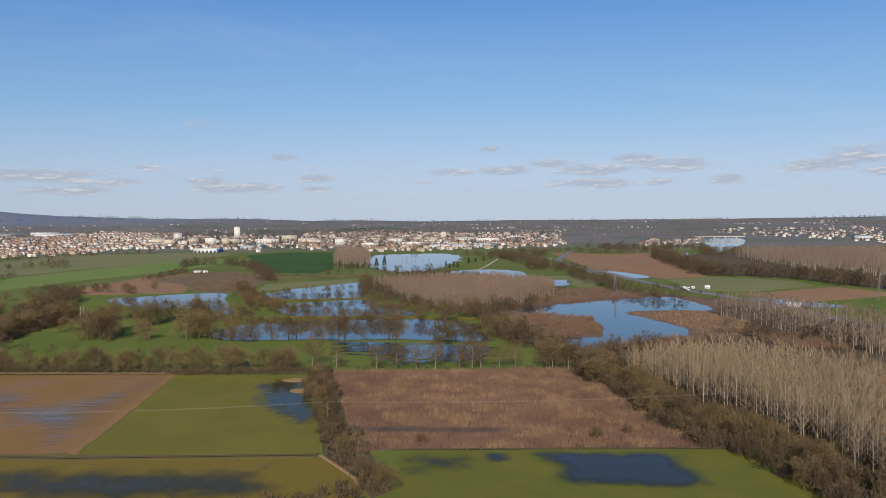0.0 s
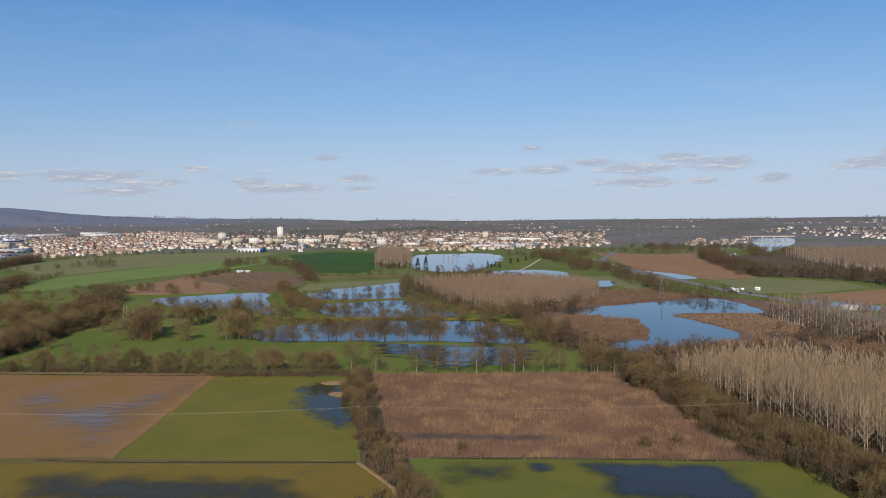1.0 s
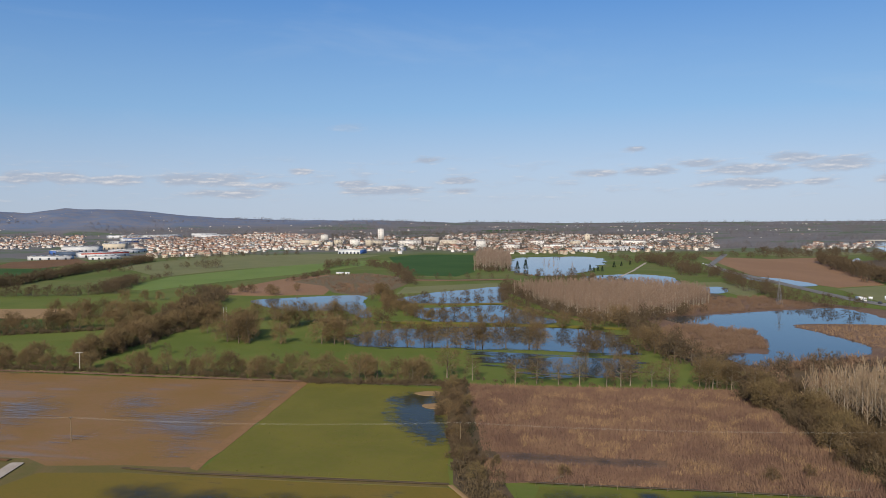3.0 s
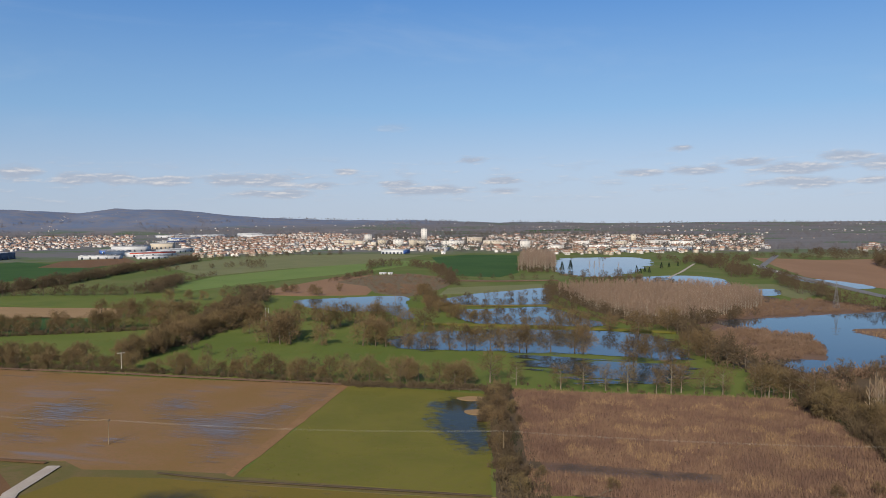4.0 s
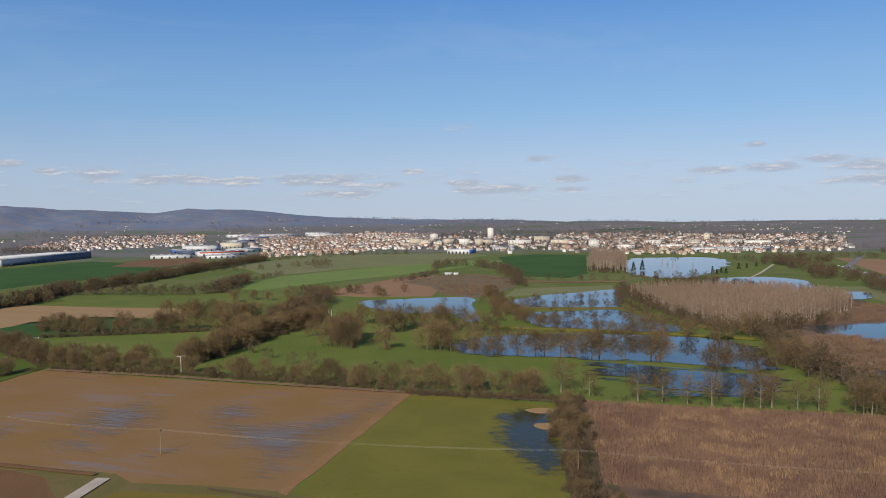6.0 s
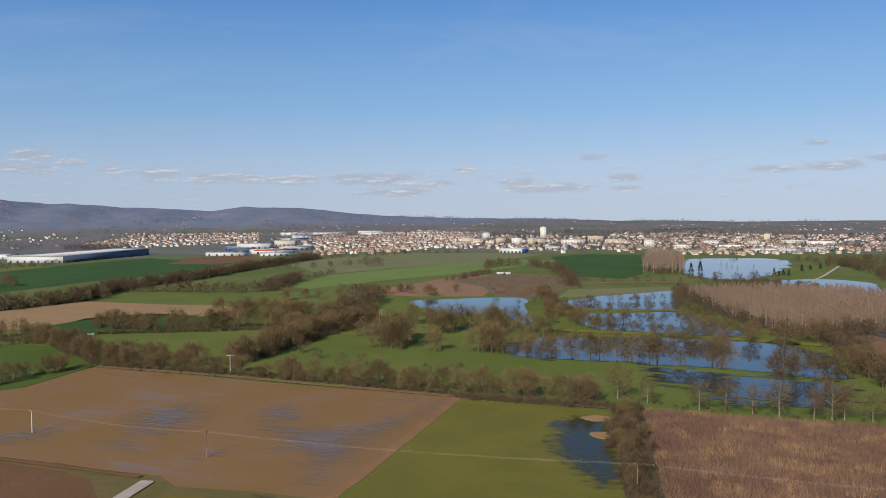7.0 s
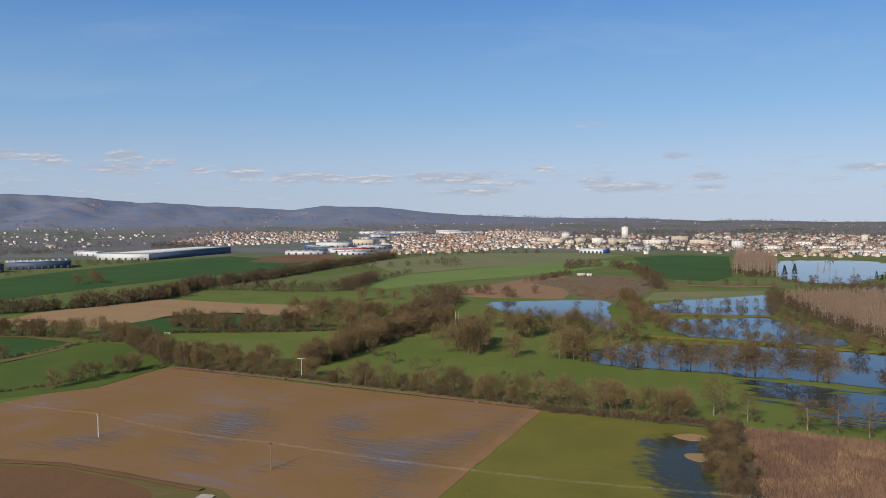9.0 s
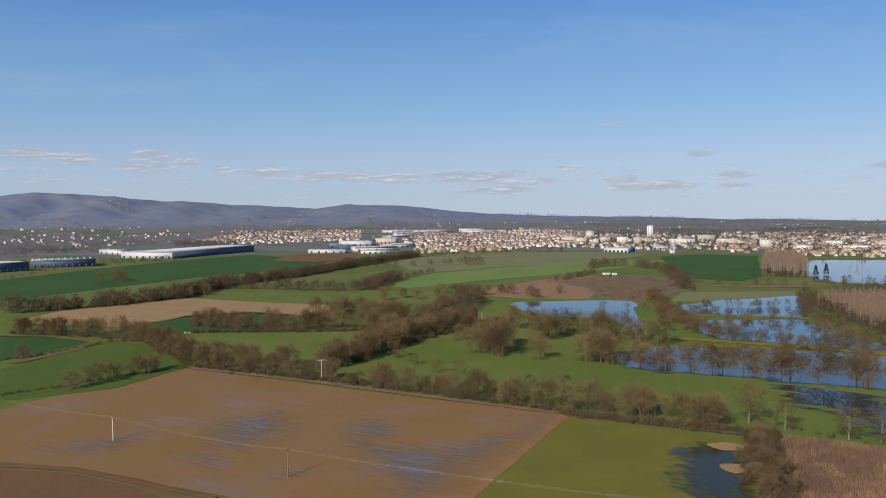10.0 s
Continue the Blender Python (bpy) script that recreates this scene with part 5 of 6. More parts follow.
def town_houses():
    sizes = [(9, 7, 3.4, 4.9), (11, 7, 4.8, 6.2), (8, 6, 2.9, 4.2), (13, 8, 5.4, 6.9), (8, 7, 4.9, 6.3)]
    models = []
    for k, (w, d, e, h) in enumerate(sizes):
        wall, roof = gable(w, d, e, h)
        wm = quads_mesh("wall", wall, [PLASTER if k % 3 else PLASTER_CREAM])
        rm = quads_mesh("roof", roof, [ROOF_TILE])
        cm = quads_mesh("chimney", box(-0.4, 0.4, -0.4, 0.4, h - 1, h + 1.2), [PLASTER_CREAM])
        vm = quads_mesh("window", box(-0.7, 0.7, -0.06, 0.06, -0.7, 0.7), [GLAZING])
        models.append((wm, rm, cm, vm, w, d, e))
    zones = [([(-1410, 1315), (-1291, 1423), (-1235, 1634), (-1929, 2621), (-2337, 2671), (-2217, 2071)], 520, 130), ([(-1216, 1609), (-892, 1608), (-1378, 2487), (-1836, 2527)], 1300, 131),
             ([(-905, 1632), (-616, 1583), (-343, 1878), (-527, 2779), (-1150, 2842), (-1503, 2801)], 850, 132), ([(-2271, 1169), (-2040, 1235), (-2046, 1622), (-2752, 2165), (-3059, 1797)], 600, 133),
             ([(-3534, 1026), (-3480, 1236), (-3249, 1647), (-2629, 1344), (-2177, 896), (-2769, 819)], 8000, 134), ([(-1318, 1205), (-1231, 1382), (-2089, 2326), (-2547, 2174)], 800, 135),
             ([(-181, 1900), (-51, 2036), (-58, 2319), (-190, 2306)], 900, 136), ([(-19, 2914), (358, 2151), (577, 3472), (40, 3382)], 3000, 137)]
    spots = []
    for plot, area, seed in zones:
        spots += [(x, y, s) for x, y, s in over(plot, area, 0.85, 1.15, seed) if noise.noise((x / 90, y / 90, 5.0)) > -0.28]
    spots.sort(key=lambda p: math.hypot(p[0], p[1]))
    rng = np.random.default_rng(3)
    made = []
    for i, (x, y, s) in enumerate(spots[:300]):
        k = i % len(models)
        m = Matrix.Translation((x, y, float(land(x, y)))) @ Matrix.Rotation(rng.choice([0.3, 1.87, 0.7, 2.3]) + rng.normal(0, 0.1), 4, "Z")
        if k < len(made):
            copy_thing(made[k], m)
            continue
        wm, rm, cm, vm, w, d, e = models[k]
        ob = base("house", m, "white rendered house with clay tile roof", "house", "houses of the town")
        part("wall", wm, ob)
        roof = part("roof", rm, ob, "clay tile roof")
        part("chimney", cm, roof, "", (w * 0.25, 0.8, 0))
        for side in (-1, 1):
            for u in (-0.3, 0.0, 0.3):
                part("window", vm, ob, "", (u * w, side * d / 2, e * 0.55))
        made.append(ob)
    verts, faces, index, total = [], [], [], 0
    for i, (x, y, s) in enumerate(spots[300:] + FAR_HOUSES):
        w, d, e, h = sizes[i % 5]
        wall, roof = gable(w * s, d * s, e * s, h * s)
        v, f = joined([wall, roof])
        a = rng.choice([0.3, 1.87, 0.7, 2.3]) + rng.normal(0, 0.1)
        v, t = np.array(v), [q for q in tri(f) if len(set(q)) == 3]
        z = float(land(x, y))
        verts.append(np.stack([v[:, 0] * math.cos(a) - v[:, 1] * math.sin(a) + x, v[:, 0] * math.sin(a) + v[:, 1] * math.cos(a) + y, v[:, 2] + z], 1))
        faces.append(np.array(t) + total)
        index += [(1 if max(q) >= 10 else 0) if i % 7 else (2 if max(q) >= 10 else 0) for q in t]
        total += len(v)
    me = mesh_of("distant_houses", np.concatenate(verts), np.concatenate(faces), [PLASTER, ROOF_TILE, ROOF_FLAT], index)
    tagged(new("distant_houses", me), "many small white houses with tiled roofs", "houses", kind="stuff")
    return spots


rng = np.random.default_rng(17)
FAR_HOUSES = []
while len(FAR_HOUSES) < 700:
    az, r = rng.uniform(-16, 80), rng.uniform(2650, 4500)
    x, y = -30 - math.sin(radians(az)) * r, 50 + math.cos(radians(az)) * r
    if noise.fractal((x / 260, y / 260, 8.0), 1.0, 2.0, 4) > 0.30:
        FAR_HOUSES.append((x, y, rng.uniform(0.45, 1.0) * (0.38 if land(x, y) > 32 else 0.7)))
HOUSE_SPOTS = town_houses()
plant_stuff("town_trees", LUMPS, (BARK, TWIG_DARK), "bare garden trees between the houses", "trees",
            [(x + dx, y + dy, s * (0.5 + 0.7 * max(0, noise.noise((x / 70, y / 70, 9.0))))) for dx, dy in ((13, -4), (-14, 3)) for x, y, s in HOUSE_SPOTS[::2]] + [(x + 3, y - 12, s * 0.38) for x, y, s in HOUSE_SPOTS[1::3]])
GREY_TWIG = surface("grey brown town trees", ((0.125, 0.108, 0.09), (0.15, 0.13, 0.108), (0.10, 0.088, 0.076)), 40, 4, bump=0, thin=0.3)
plant_stuff("town_groves", LUMPS, (BARK, GREY_TWIG), "grey brown groves between the blocks of flats", "trees",
            [p for p in over([(-1198, 1585), (-880, 1586), (-625, 1604), (-356, 1875), (-548, 2890), (-1244, 3075), (-2015, 2774)], 700, 0.6, 1.25, 138) if noise.noise((p[0] / 130, p[1] / 130, 3.0)) > -0.15] +
            over([(-2068, 1040), (-1985, 1165), (-2180, 1280), (-2290, 1150)], 260, 0.8, 1.2, 139) + over([(-2000, 620), (-1935, 810), (-2150, 850), (-2300, 720)], 420, 0.5, 0.9, 140))
plant_stuff("town_conifers", CONIFERS_FAR, (BARK, NEEDLES), "dark evergreens between the houses", "trees", [(x - 8, y - 9, s * 0.8) for x, y, s in HOUSE_SPOTS[::6]])

WINDOW = quads_mesh("window", box(-0.9, 0.9, -0.08, 0.08, -0.7, 0.7), [GLAZING])


def flats(x, y, w, d, h, mat, turn=0.0, label="cream apartment block with flat roof", name="apartment_block"):
    """A block of flats facing the plain: body, parapet roof, stair head and a window for each flat."""
    a = radians(bearing_of(x, y) + turn)
    z = float(land(x, y))
    ob = base(name, Matrix.Translation((x, y, z)) @ Matrix.Rotation(a, 4, "Z"), label, "building", "apartment blocks of the town")
    part("wall", quads_mesh("wall", box(-w / 2, w / 2, -d / 2, d / 2, -1, h), [mat]), ob)
    roof = part("roof", quads_mesh("roof", joined([box(-w / 2 - 0.3, w / 2 + 0.3, -d / 2 - 0.3, d / 2 + 0.3, h, h + 0.5), box(-2.5, 2.5, -2, 2, h + 0.5, h + 2.6)]), [ROOF_FLAT]), ob, "grey flat roof")
    floors, cols = max(1, int(h / 5.6)), max(1, int(w / 7))
    for i in range(floors):
        for k in range(cols):
            part("window", WINDOW, ob, "", ((k + 0.5) / cols * w - w / 2, -d / 2 - 0.02, (i + 0.6) * h / floors))


flats(-1432, 2228, 18, 16, 37, PLASTER, 0, "white high-rise apartment tower above the town", "apartment_tower")
for spot, w, h, mat in (([(-1542, 2081)], 26, 26, 0), ([(-1436, 1857)], 44, 18, 1), ([(-1359, 1798)], 28, 17, 1), ([(-1315, 1838)], 26, 20, 1), ([(-1245, 1814)], 30, 22, 0),
                        ([(-1224, 1850)], 24, 20, 1), ([(-1224, 1885)], 36, 16, 1), ([(-1129, 1896)], 70, 16, 0), ([(-1189, 2119)], 50, 18, 1), ([(-1038, 1943)], 52, 16, 1),
                        ([(-875, 1803)], 26, 22, 0), ([(-1364, 1733)], 50, 10, 1), ([(-1318, 1804)], 16, 14, 1), ([(-813, 2007)], 40, 14, 0), ([(-715, 2019)], 30, 14, 1),
                        ([(-653, 2099)], 60, 14, 0), ([(-592, 2106)], 70, 12, 0), ([(-762, 2249)], 16, 26, 1), ([(-719, 1885)], 60, 9, 0), ([(-800, 1813)], 44, 10, 0)):
    flats(*spot[0], w * 0.85, 12, h * 0.85, (PLASTER, PLASTER_CREAM)[mat], 6)


def hall(corner, far_corner, d, h, wall, roof, label, name="warehouse", bays=8, band=None, gable_mat=None):
    """A long low hall: clad walls, shallow roof with rooflights, and doors along its front."""
    (x0, y0), (x1, y1) = corner, far_corner
    w, a = math.hypot(x1 - x0, y1 - y0), math.atan2(y1 - y0, x1 - x0)
    x, y = (x0 + x1) / 2 - math.sin(a) * d / 2, (y0 + y1) / 2 + math.cos(a) * d / 2
    ob = base(name, Matrix.Translation((x, y, float(land(x, y)))) @ Matrix.Rotation(a, 4, "Z"), label, "building", "halls of the trading estate")
    part("wall", quads_mesh("wall", box(-w / 2, w / 2, -d / 2, d / 2, -1, h), [wall]), ob)
    top = part("roof", quads_mesh("roof", box(-w / 2 - 0.5, w / 2 + 0.5, -d / 2 - 0.5, d / 2 + 0.5, h, h + 0.7), [roof]), ob, "pale flat roof")
    light = quads_mesh("rooflight", box(-0.15 * w / bays, 0.15 * w / bays, -d * 0.4, d * 0.4, h + 0.7, h + 1.3), [CLADDING_WHITE])
    for k in range(bays):
        part("rooflight", light, top, "", (-w / 2 + (k + 0.35) * w / bays, 0, 0))
    door = quads_mesh("door", box(-2, 2, -0.1, 0.1, 0, min(4.5, h * 0.6)), [GLAZING])
    for k in range(bays):
        part("door", door, ob, "", (-w / 2 + (k + 0.5) * w / bays, -d / 2 - 0.02, 0))
    if gable_mat:
        part("gable_panel", quads_mesh("gable_panel", box(-0.2, 0.2, -d / 2 + 0.4, d / 2 - 0.4, 0.2, h - 0.2), [gable_mat]), ob, "bright blue gable panel", (w / 2 + 0.1, 0, 0))
    if band:
        part("sign_band", quads_mesh("sign_band", box(-w / 2 + 1, w / 2 - 1, -0.12, 0.12, h - 2.6, h - 0.4), [band]), ob, "coloured fascia band", (0, -d / 2 - 0.1, 0))


hall(*[(-1662, 738), (-1560, 795)], 90, 12, CLADDING_WHITE, ROOF_FLAT, "long white and blue distribution warehouse")
hall(*[(-1560, 795), (-1687, 1045)], 90, 13, CLADDING, ROOF_FLAT, "dark blue distribution warehouse with pale roof", bays=16)
hall(*[(-1885, 779), (-1794, 790)], 30, 9, CLADDING_WHITE, ROOF_FLAT, "grey office wing of a warehouse", bays=4)
hall(*[(-1404, 408), (-1431, 502)], 60, 13, CLADDING, ROOF_FLAT, "dark blue warehouse with pale sawtooth roof", bays=10)
hall(*[(-1485, 521), (-1457, 613)], 60, 12, CLADDING, ROOF_FLAT, "dark blue warehouse behind a hedge", bays=10)
hall(*[(-1062, 1485), (-1011, 1494)], 34, 8, CLADDING_WHITE, CLADDING_WHITE, "white sports hall with a blue gable", "sports_hall", 6, gable_mat=CLADDING_BLUE)
hall(*[(-1045, 1636), (-997, 1643)], 25, 7, CLADDING_WHITE, ROOF_FLAT, "low white hall below the flats", "shop", 4)
for ends, d, h, wall, band in (([(-1771, 1338), (-1703, 1384)], 50, 12, CLADDING_WHITE, None), ([(-1501, 1183), (-1461, 1274)], 40, 9, CLADDING_WHITE, CLADDING_RED),
                               ([(-1524, 1078), (-1460, 1126)], 30, 7, CLADDING_WHITE, None), ([(-1805, 1483), (-1759, 1514)], 30, 14, PLASTER_CREAM, None),
                               ([(-1564, 1334), (-1559, 1409)], 40, 8, CLADDING_WHITE, None), ([(-2277, 1948), (-2232, 2040)], 40, 9, CLADDING_WHITE, CLADDING_BLUE),
                               ([(-2537, 2109), (-2479, 2217)], 60, 9, CLADDING_WHITE, None), ([(-1605, 1201), (-1567, 1229)], 30, 10, CLADDING, None), ([(-1412, 1134), (-1382, 1184)], 25, 6, CLADDING_WHITE, None),
                               ([(-2233, 2237), (-2164, 2347)], 60, 10, CLADDING_WHITE, None), ([(-2387, 2366), (-2322, 2434)], 60, 10, CLADDING_WHITE, None),
                               ([(-568, 1735), (-536, 1793)], 30, 7, CLADDING_WHITE, None), ([(-527, 1795), (-497, 1855)], 30, 7, CLADDING_WHITE, None), ([(-619, 1727), (-575, 1734)], 30, 8, CLADDING_WHITE, None),
                               ([(-2015, 1712), (-2022, 1793)], 40, 10, CLADDING_WHITE, CLADDING_BLUE), ([(-1692, 1256), (-1682, 1284)], 25, 8, CLADDING_BLUE, None),
                               ([(-2417, 2174), (-2373, 2305)], 60, 9, CLADDING_WHITE, None), ([(323, 2358), (363, 2362)], 40, 9, CLADDING_WHITE, None)):
    hall(*ends, d, h, wall, ROOF_FLAT, "white clad commercial hall in the trading estate", "shop", 5, band)

# ---- power lines, road traffic and small things ----


def power_pole(x, y, h, mat, label, arm=1.6, turn=0.3, radius=0.17):
    ob = base("power_pole", Matrix.Translation((x, y, 0)) @ Matrix.Rotation(turn, 4, "Z"), label, "pole", "poles of the power line")
    v, f = tube([(0, 0, -0.5), (0, 0, h)], [radius, radius * 0.62], 8)
    part("post", quads_mesh("post", (v, f), [mat]), ob)
    part("crossarm", quads_mesh("crossarm", box(-0.13, 0.13, -arm / 2, arm / 2, h - 0.32, h - 0.05), [mat]), ob, "short crossarm")
    for k in (-0.46, 0.0, 0.46):
        part("insulator", quads_mesh("insulator", tube([(0, k * arm, h - 0.05), (0, k * arm, h + 0.15), (0, k * arm, h + 0.35)], [0.05, 0.11, 0.04], 6), [GLAZING]), ob)
    return ob


POLES = [(-470, 190)] + [(-377, 217), (-292, 241)] + [(-153, 301)] + [(2, 358), (155, 412)]
power_pole(*POLES[1], 9.5, CONCRETE, "pale concrete power pole in a flooded field", radius=0.24)
power_pole(*POLES[2], 9.4, POLE_WOOD, "weathered wooden power pole in a flooded field", radius=0.19)
power_pole(*POLES[3], 9.4, POLE_WOOD, "weathered wooden power pole in a hedge", radius=0.19)
power_pole(*POLES[4], 10.5, POLE_WOOD, "wooden power pole among poplars")
power_pole(*POLES[0], 9.2, CONCRETE, "pale concrete power pole in a field", radius=0.2)
power_pole(-415, 340, 10.6, CONCRETE, "pale concrete power pole with a wide crossarm", 4.2, -0.65, 0.26)
for x, y in [(-495, 539), (-493, 540)]:
    power_pole(x, y, 11, CONCRETE, "pale twin power pole in a meadow", 1.0, 0.3)
for x, y in [(-523, 669), (-485, 710)]:
    power_pole(x, y, 16, POLE_WOOD, "slender pole standing by a pond", 0.8, 0.3, 0.15)


def power_wire(a, b, ha, hb, shift, sag):
    (x0, y0), (x1, y1) = a, b
    dx, dy = x1 - x0, y1 - y0
    far = math.hypot(dx, dy)
    nx, ny = -dy / far * shift, dx / far * shift
    path = []
    for k in range(15):
        t = k / 14
        path.append((x0 + dx * t + nx, y0 + dy * t + ny, ha + (hb - ha) * t - 4 * sag * t * (1 - t)))
    tagged(new("power_wire", quads_mesh("power_wire", tube(path, [0.010] * 15, 4), [WIRE])), "thin bright cable hung between power poles", "wire", "wires of the power line")


for a, b, ha, hb in zip(POLES, POLES[1:], (9.5, 9.5, 9.5, 9.5, 10.8), (9.5, 9.5, 9.5, 10.8, 10.0)):
    for shift in (-0.74, 0.0, 0.74):
        power_wire(a, b, ha, hb, shift, 1.6)


def pylon(x, y, h):
    """A lattice mast with three pairs of arms."""
    ob = base("pylon", Matrix.Translation((x, y, float(land(x, y)))) @ Matrix.Rotation(0.5, 4, "Z"), "grey steel lattice pylon among trees", "pylon", "pylons")
    foot = h * 0.09
    for sx in (-1, 1):
        for sy in (-1, 1):
            part("leg", quads_mesh("leg", tube([(sx * foot, sy * foot, -0.5), (sx * 0.4, sy * 0.4, h * 0.72), (0, 0, h)], [0.12, 0.10, 0.06], 4), [STEEL]), ob)
    for k in range(9):
        z0, z1 = h * 0.08 * k, h * 0.08 * (k + 1)
        w0, w1 = foot + (0.4 - foot) * k / 9, foot + (0.4 - foot) * (k + 1) / 9
        for a in range(4):
            c, s = [(1, 1), (1, -1), (-1, -1), (-1, 1)][a], [(1, -1), (-1, -1), (-1, 1), (1, 1)][a]
            part("brace", quads_mesh("brace", tube([(c[0] * w0, c[1] * w0, z0), (s[0] * w1, s[1] * w1, z1)], [0.06, 0.06], 3), [STEEL]), ob)
    for z, w in ((0.74, 4.5), (0.84, 3.6), (0.94, 2.6)):
        part("arm", quads_mesh("arm", joined([tube([(-w, 0, h * z), (0, 0, h * z + 0.9), (w, 0, h * z)], [0.05, 0.12, 0.05], 4), tube([(-w, 0, h * z), (w, 0, h * z)], [0.07, 0.07], 4)]), [STEEL]), ob)


pylon(-103, 837, 25)
pylon(135, 845, 27)


def wheel_mesh(r, w):
    v, f = tube([(0, -w / 2, 0), (0, -w / 2, 0.001), (0, w / 2, 0)], [r * 0.5, r, r], 12)
    v2, f2 = tube([(0, -w / 2, 0), (0, w / 2, 0)], [r, r], 12)
    n = len(v2)
    return v2, f2 + [(0, 3, 6, 9), (n - 1, n - 4, n - 7, n - 10)]


def lorry(x, y, turn, label):
    ob = base("lorry", Matrix.Translation((x, y, 1.28)) @ Matrix.Rotation(turn, 4, "Z"), label, "lorry")
    part("trailer", quads_mesh("trailer", box(-8, 5.2, -1.25, 1.25, 1.15, 4.0), [PAINT_WHITE]), ob, "plain white box trailer")
    cab = part("cab", quads_mesh("cab", ([(5.6, -1.2, 0.6), (7.9, -1.2, 0.6), (7.9, 1.2, 0.6), (5.6, 1.2, 0.6), (5.6, -1.2, 3.7), (7.3, -1.2, 3.7), (7.3, 1.2, 3.7), (5.6, 1.2, 3.7)],
                                         box(0, 1, 0, 1, 0, 1)[1]), [PAINT_WHITE]), ob)
    part("windscreen", quads_mesh("windscreen", box(-0.05, 0.05, -1.05, 1.05, -0.5, 0.5), [GLAZING]), cab, "dark glass", (7.62, 0, 2.6))
    part("chassis", quads_mesh("chassis", box(-7.8, 7.6, -0.5, 0.5, 0.7, 1.1), [PAINT_DARK]), ob)
    wheel = quads_mesh("wheel", wheel_mesh(0.5, 0.35), [RUBBER])
    for u in (-6.6, -5.3, -4.0, 4.2, 6.8):
        for s in (-1, 1):
            part("wheel", wheel, ob, "", (u, s * 1.05, 0.5))


def car(x, y, turn, paint, label, long=4.3, high=1.5):
    ob = base("car", Matrix.Translation((x, y, 1.28)) @ Matrix.Rotation(turn, 4, "Z"), label, "car", "cars on the road")
    part("body", quads_mesh("body", box(-long / 2, long / 2, -0.88, 0.88, 0.3, high * 0.58), [paint]), ob)
    cabin = part("cabin", quads_mesh("cabin", ([(-long * 0.4, -0.85, high * 0.58), (long * 0.28, -0.85, high * 0.58), (long * 0.28, 0.85, high * 0.58), (-long * 0.4, 0.85, high * 0.58),
                                                (-long * 0.3, -0.7, high), (long * 0.12, -0.7, high), (long * 0.12, 0.7, high), (-long * 0.3, 0.7, high)], box(0, 1, 0, 1, 0, 1)[1]), [GLAZING]), ob, "dark glazed cabin")
    part("roof", quads_mesh("roof", box(-long * 0.3, long * 0.12, -0.7, 0.7, high, high + 0.05), [paint]), cabin)
    wheel = quads_mesh("wheel", wheel_mesh(0.31, 0.22), [RUBBER])
    for u in (-0.32, 0.32):
        for s in (-1, 1):
            part("wheel", wheel, ob, "", (u * long, s * 0.8, 0.31))


def road_bearing(a, b):
    return math.atan2(b[1] - a[1], b[0] - a[0])


ROAD_LINE = [(-88, 984), (-1, 846)]
lorry(-38, 888, road_bearing(*ROAD_LINE), "white articulated lorry on the road")
for k, (x, y) in enumerate([(-277, 1380), (-266, 1351), (-256, 1338), (-246, 1312), (-222, 1249), (-22, 868)]):
    car(x, y, road_bearing(*ROAD_LINE), (PAINT_WHITE, PAINT_DARK)[k % 3 == 2], ("white car on the road", "dark car on the road")[k % 3 == 2], 5.0, 2.2 if k % 2 else 1.6)


def road_sign(x, y, w, h, label):
    ob = base("road_sign", Matrix.Translation((x, y, 0)) @ Matrix.Rotation(radians(bearing_of(x, y)), 4, "Z"), label, "sign", "road signs")
    for u in (-0.3, 0.3):
        part("post", quads_mesh("post", tube([(u * w, 0, -0.3), (u * w, 0, h)], [0.09, 0.09], 6), [STEEL]), ob)
    panel = part("panel", quads_mesh("panel", box(-w / 2, w / 2, -0.16, -0.08, h - w * 0.7, h), [PAINT_WHITE]), ob, "plain white panel")
    part("bar", quads_mesh("bar", box(-w * 0.3, w * 0.3, -0.19, -0.17, h - w * 0.4, h - w * 0.3), [PAINT_DARK]), panel)


road_sign(-30, 878, 3.2, 6.5, "small white road sign on two posts")
road_sign(-16, 881, 5.2, 7.5, "large white road sign on two posts")


def bridge(a, b):
    (x0, y0), (x1, y1) = a, b
    w, turn = math.hypot(x1 - x0, y1 - y0), math.atan2(y1 - y0, x1 - x0)
    ob = base("bridge", Matrix.Translation(((x0 + x1) / 2, (y0 + y1) / 2, 0)) @ Matrix.Rotation(turn, 4, "Z"), "pale concrete road bridge over the river", "bridge")
    part("deck", quads_mesh("deck", box(-w / 2 - 6, w / 2 + 6, -5, 5, 7.0, 8.6), [CONCRETE]), ob)
    part("parapet", quads_mesh("parapet", box(-w / 2 - 6, w / 2 + 6, -5.2, -4.8, 8.6, 9.6), [CONCRETE]), ob)
    pier = quads_mesh("pier", box(-1.2, 1.2, -4, 4, -1, 7.0), [CONCRETE])
    for k in range(4):
        part("pier", pier, ob, "", (-w / 2 + (k + 0.5) * w / 4, 0, 0))


bridge(*[(-67, 2318), (47, 2330)])


def shed(x, y, w, d, h, label):
    wall, roof = gable(w, d, h, h + d * 0.25)
    ob = base("shed", Matrix.Translation((x, y, 0)) @ Matrix.Rotation(radians(bearing_of(x, y)), 4, "Z"), label, "shed", "sheds of the plain")
    part("wall", quads_mesh("wall", wall, [PLASTER]), ob)
    part("roof", quads_mesh("roof", roof, [CLADDING_WHITE]), ob, "pale roof")
    part("door", quads_mesh("door", box(-0.6, 0.6, -0.08, 0.08, 0, 2.0), [GLAZING]), ob, "", (0, -d / 2, 0))


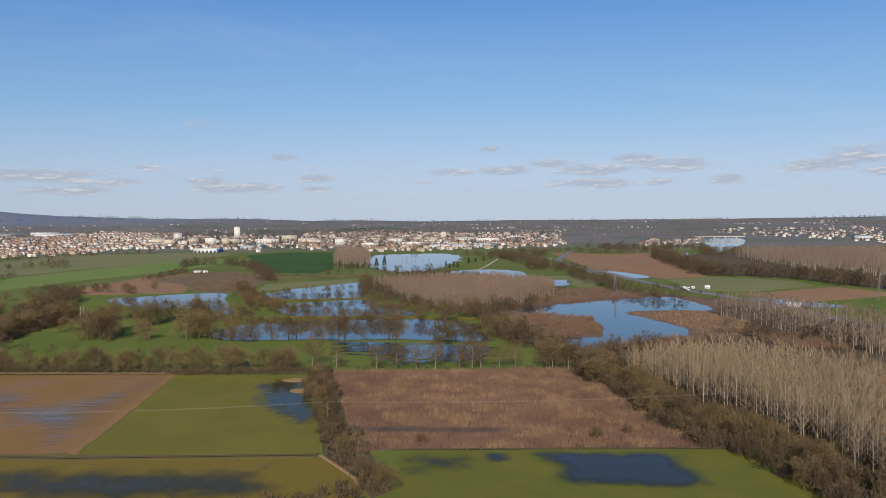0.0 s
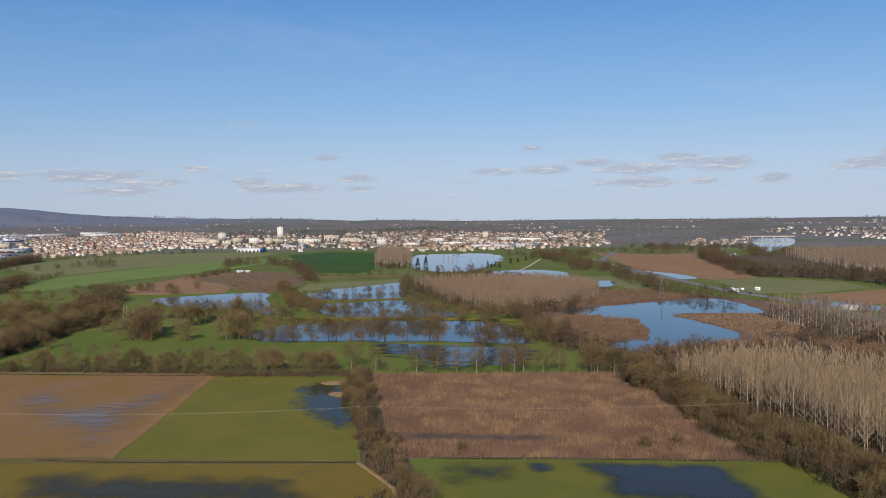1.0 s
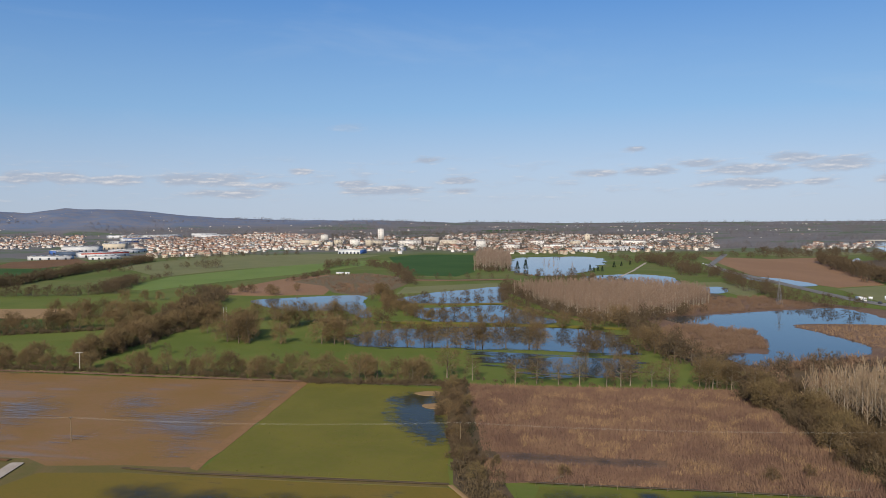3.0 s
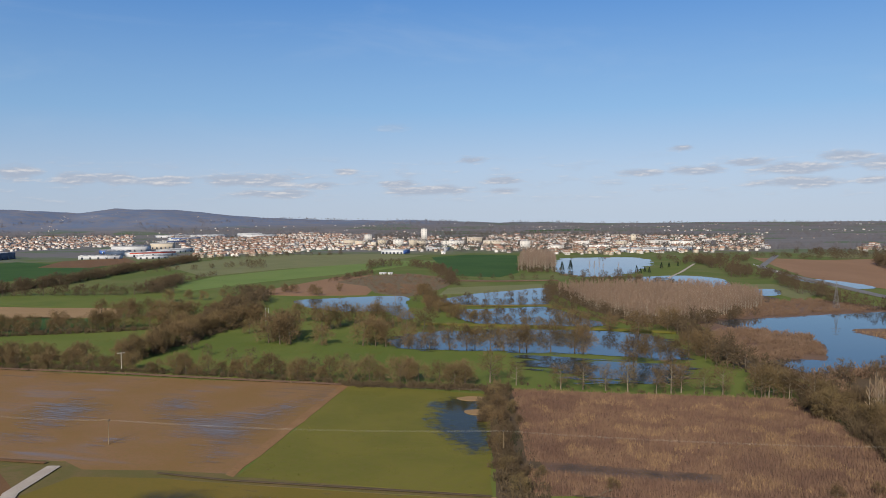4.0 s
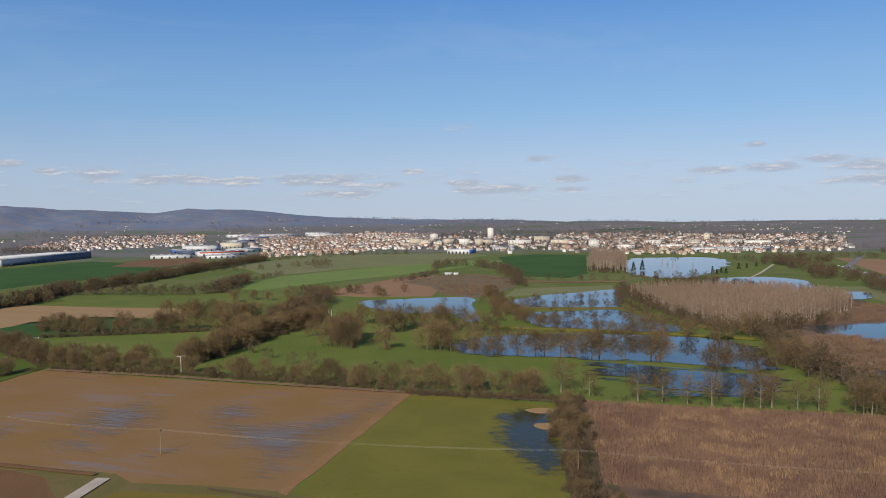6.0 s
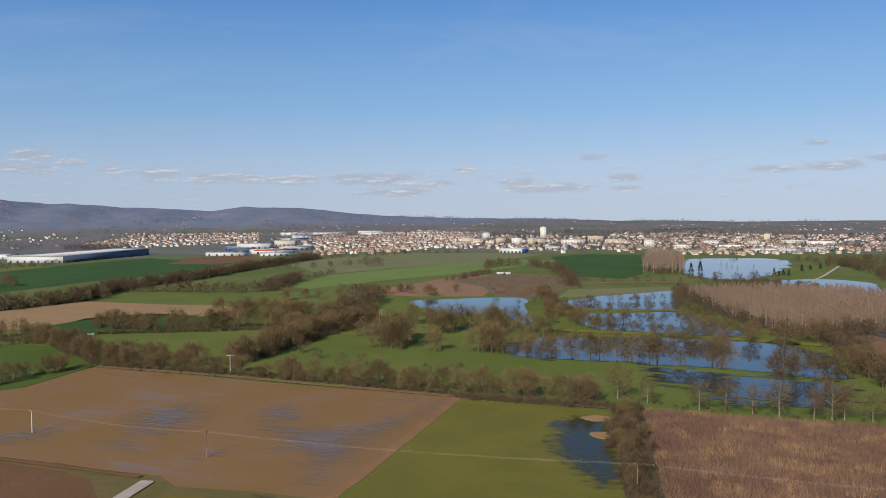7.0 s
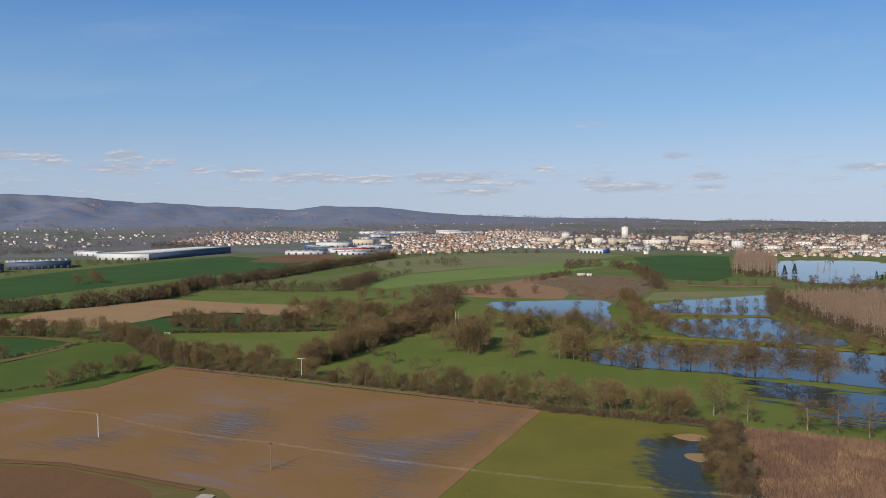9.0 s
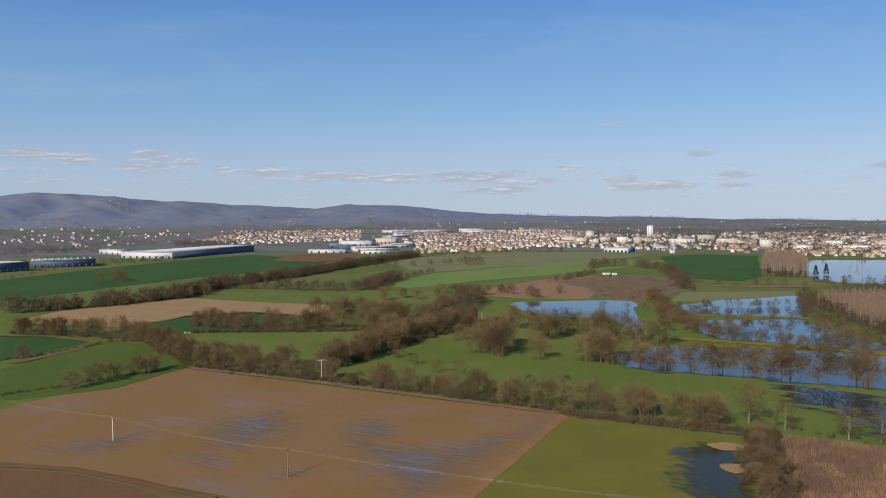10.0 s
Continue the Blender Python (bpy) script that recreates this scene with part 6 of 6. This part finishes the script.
shed(-712, 1004, 10, 3, 1.6, "long white hut at the gravel pit")
shed(-701, 1007, 6, 3, 1.6, "small white hut at the gravel pit")
shed(-933, 1530, 9, 7, 3.5, "small cream cabin at the field corner")
shed(57, 775, 12, 5, 2.4, "low pale shed by flood water")


def feeder(x, y):
    """A white field barrier: two posts and two rails."""
    ob = base("field_barrier", Matrix.Translation((x, y, 0)) @ Matrix.Rotation(0.8, 4, "Z"), "white field barrier in the grass", "barrier")
    for u in (-2, 2):
        part("post", quads_mesh("post", box(u - 0.1, u + 0.1, -0.1, 0.1, -0.2, 1.5), [PAINT_WHITE]), ob)
    for z in (0.7, 1.35):
        part("rail", quads_mesh("rail", box(-2.1, 2.1, -0.06, 0.06, z, z + 0.14), [PAINT_WHITE]), ob)


feeder(-620, 366)


def fence(pts, pace, label):
    """A stock fence: split posts and two strands of wire."""
    ob = base("stock_fence", Matrix.Translation((*pts[0], 0)), label, "fence")
    post = quads_mesh("post", tube([(0, 0, -0.3), (0.02, 0, 0.7), (0, 0.02, 1.35)], [0.09, 0.08, 0.07], 6), [POLE_WOOD])
    for (x0, y0), (x1, y1) in zip(pts, pts[1:]):
        count = max(1, round(math.hypot(x1 - x0, y1 - y0) / pace))
        for k in range(count):
            part("post", post, ob, "", (x0 + (x1 - x0) * k / count - pts[0][0], y0 + (y1 - y0) * k / count - pts[0][1], 0))
        for z in (0.6, 1.15):
            a, b = (x0 - pts[0][0], y0 - pts[0][1], z), (x1 - pts[0][0], y1 - pts[0][1], z)
            part("strand", quads_mesh("strand", tube([a, b], [0.012, 0.012], 3), [STEEL]), ob)


fence([(-112, 274), (-54, 293), (3, 311)], 5, "weathered post and wire fence along the reed bed")
fence([(-275, 368), (-244, 380), (-211, 391)], 6, "weathered post and wire fence along the hedge")


def fallen_trunk(x, y, turn):
    ob = base("fallen_trunk", Matrix.Translation((x, y, 0)) @ Matrix.Rotation(turn, 4, "Z"), "bleached fallen trunk with broken branches", "trunk")
    part("stem", quads_mesh("stem", tube([(-3, 0, 0.3), (0, 0.2, 0.55), (3.2, -0.2, 0.7)], [0.32, 0.26, 0.12], 7), [BARK_PALE]), ob)
    for u, v, z in ((0.5, 1.2, 1.8), (1.6, -1.1, 1.9), (-0.6, -0.8, 1.5), (2.4, 0.7, 1.7)):
        part("branch", quads_mesh("branch", tube([(u * 0.8, 0, 0.6), (u, v * 0.6, z * 0.7), (u + 0.4, v, z)], [0.1, 0.06, 0.02], 4), [BARK_PALE]), ob)


fallen_trunk(-23, 312, 0.4)
fallen_trunk(-108, 282, 1.2)
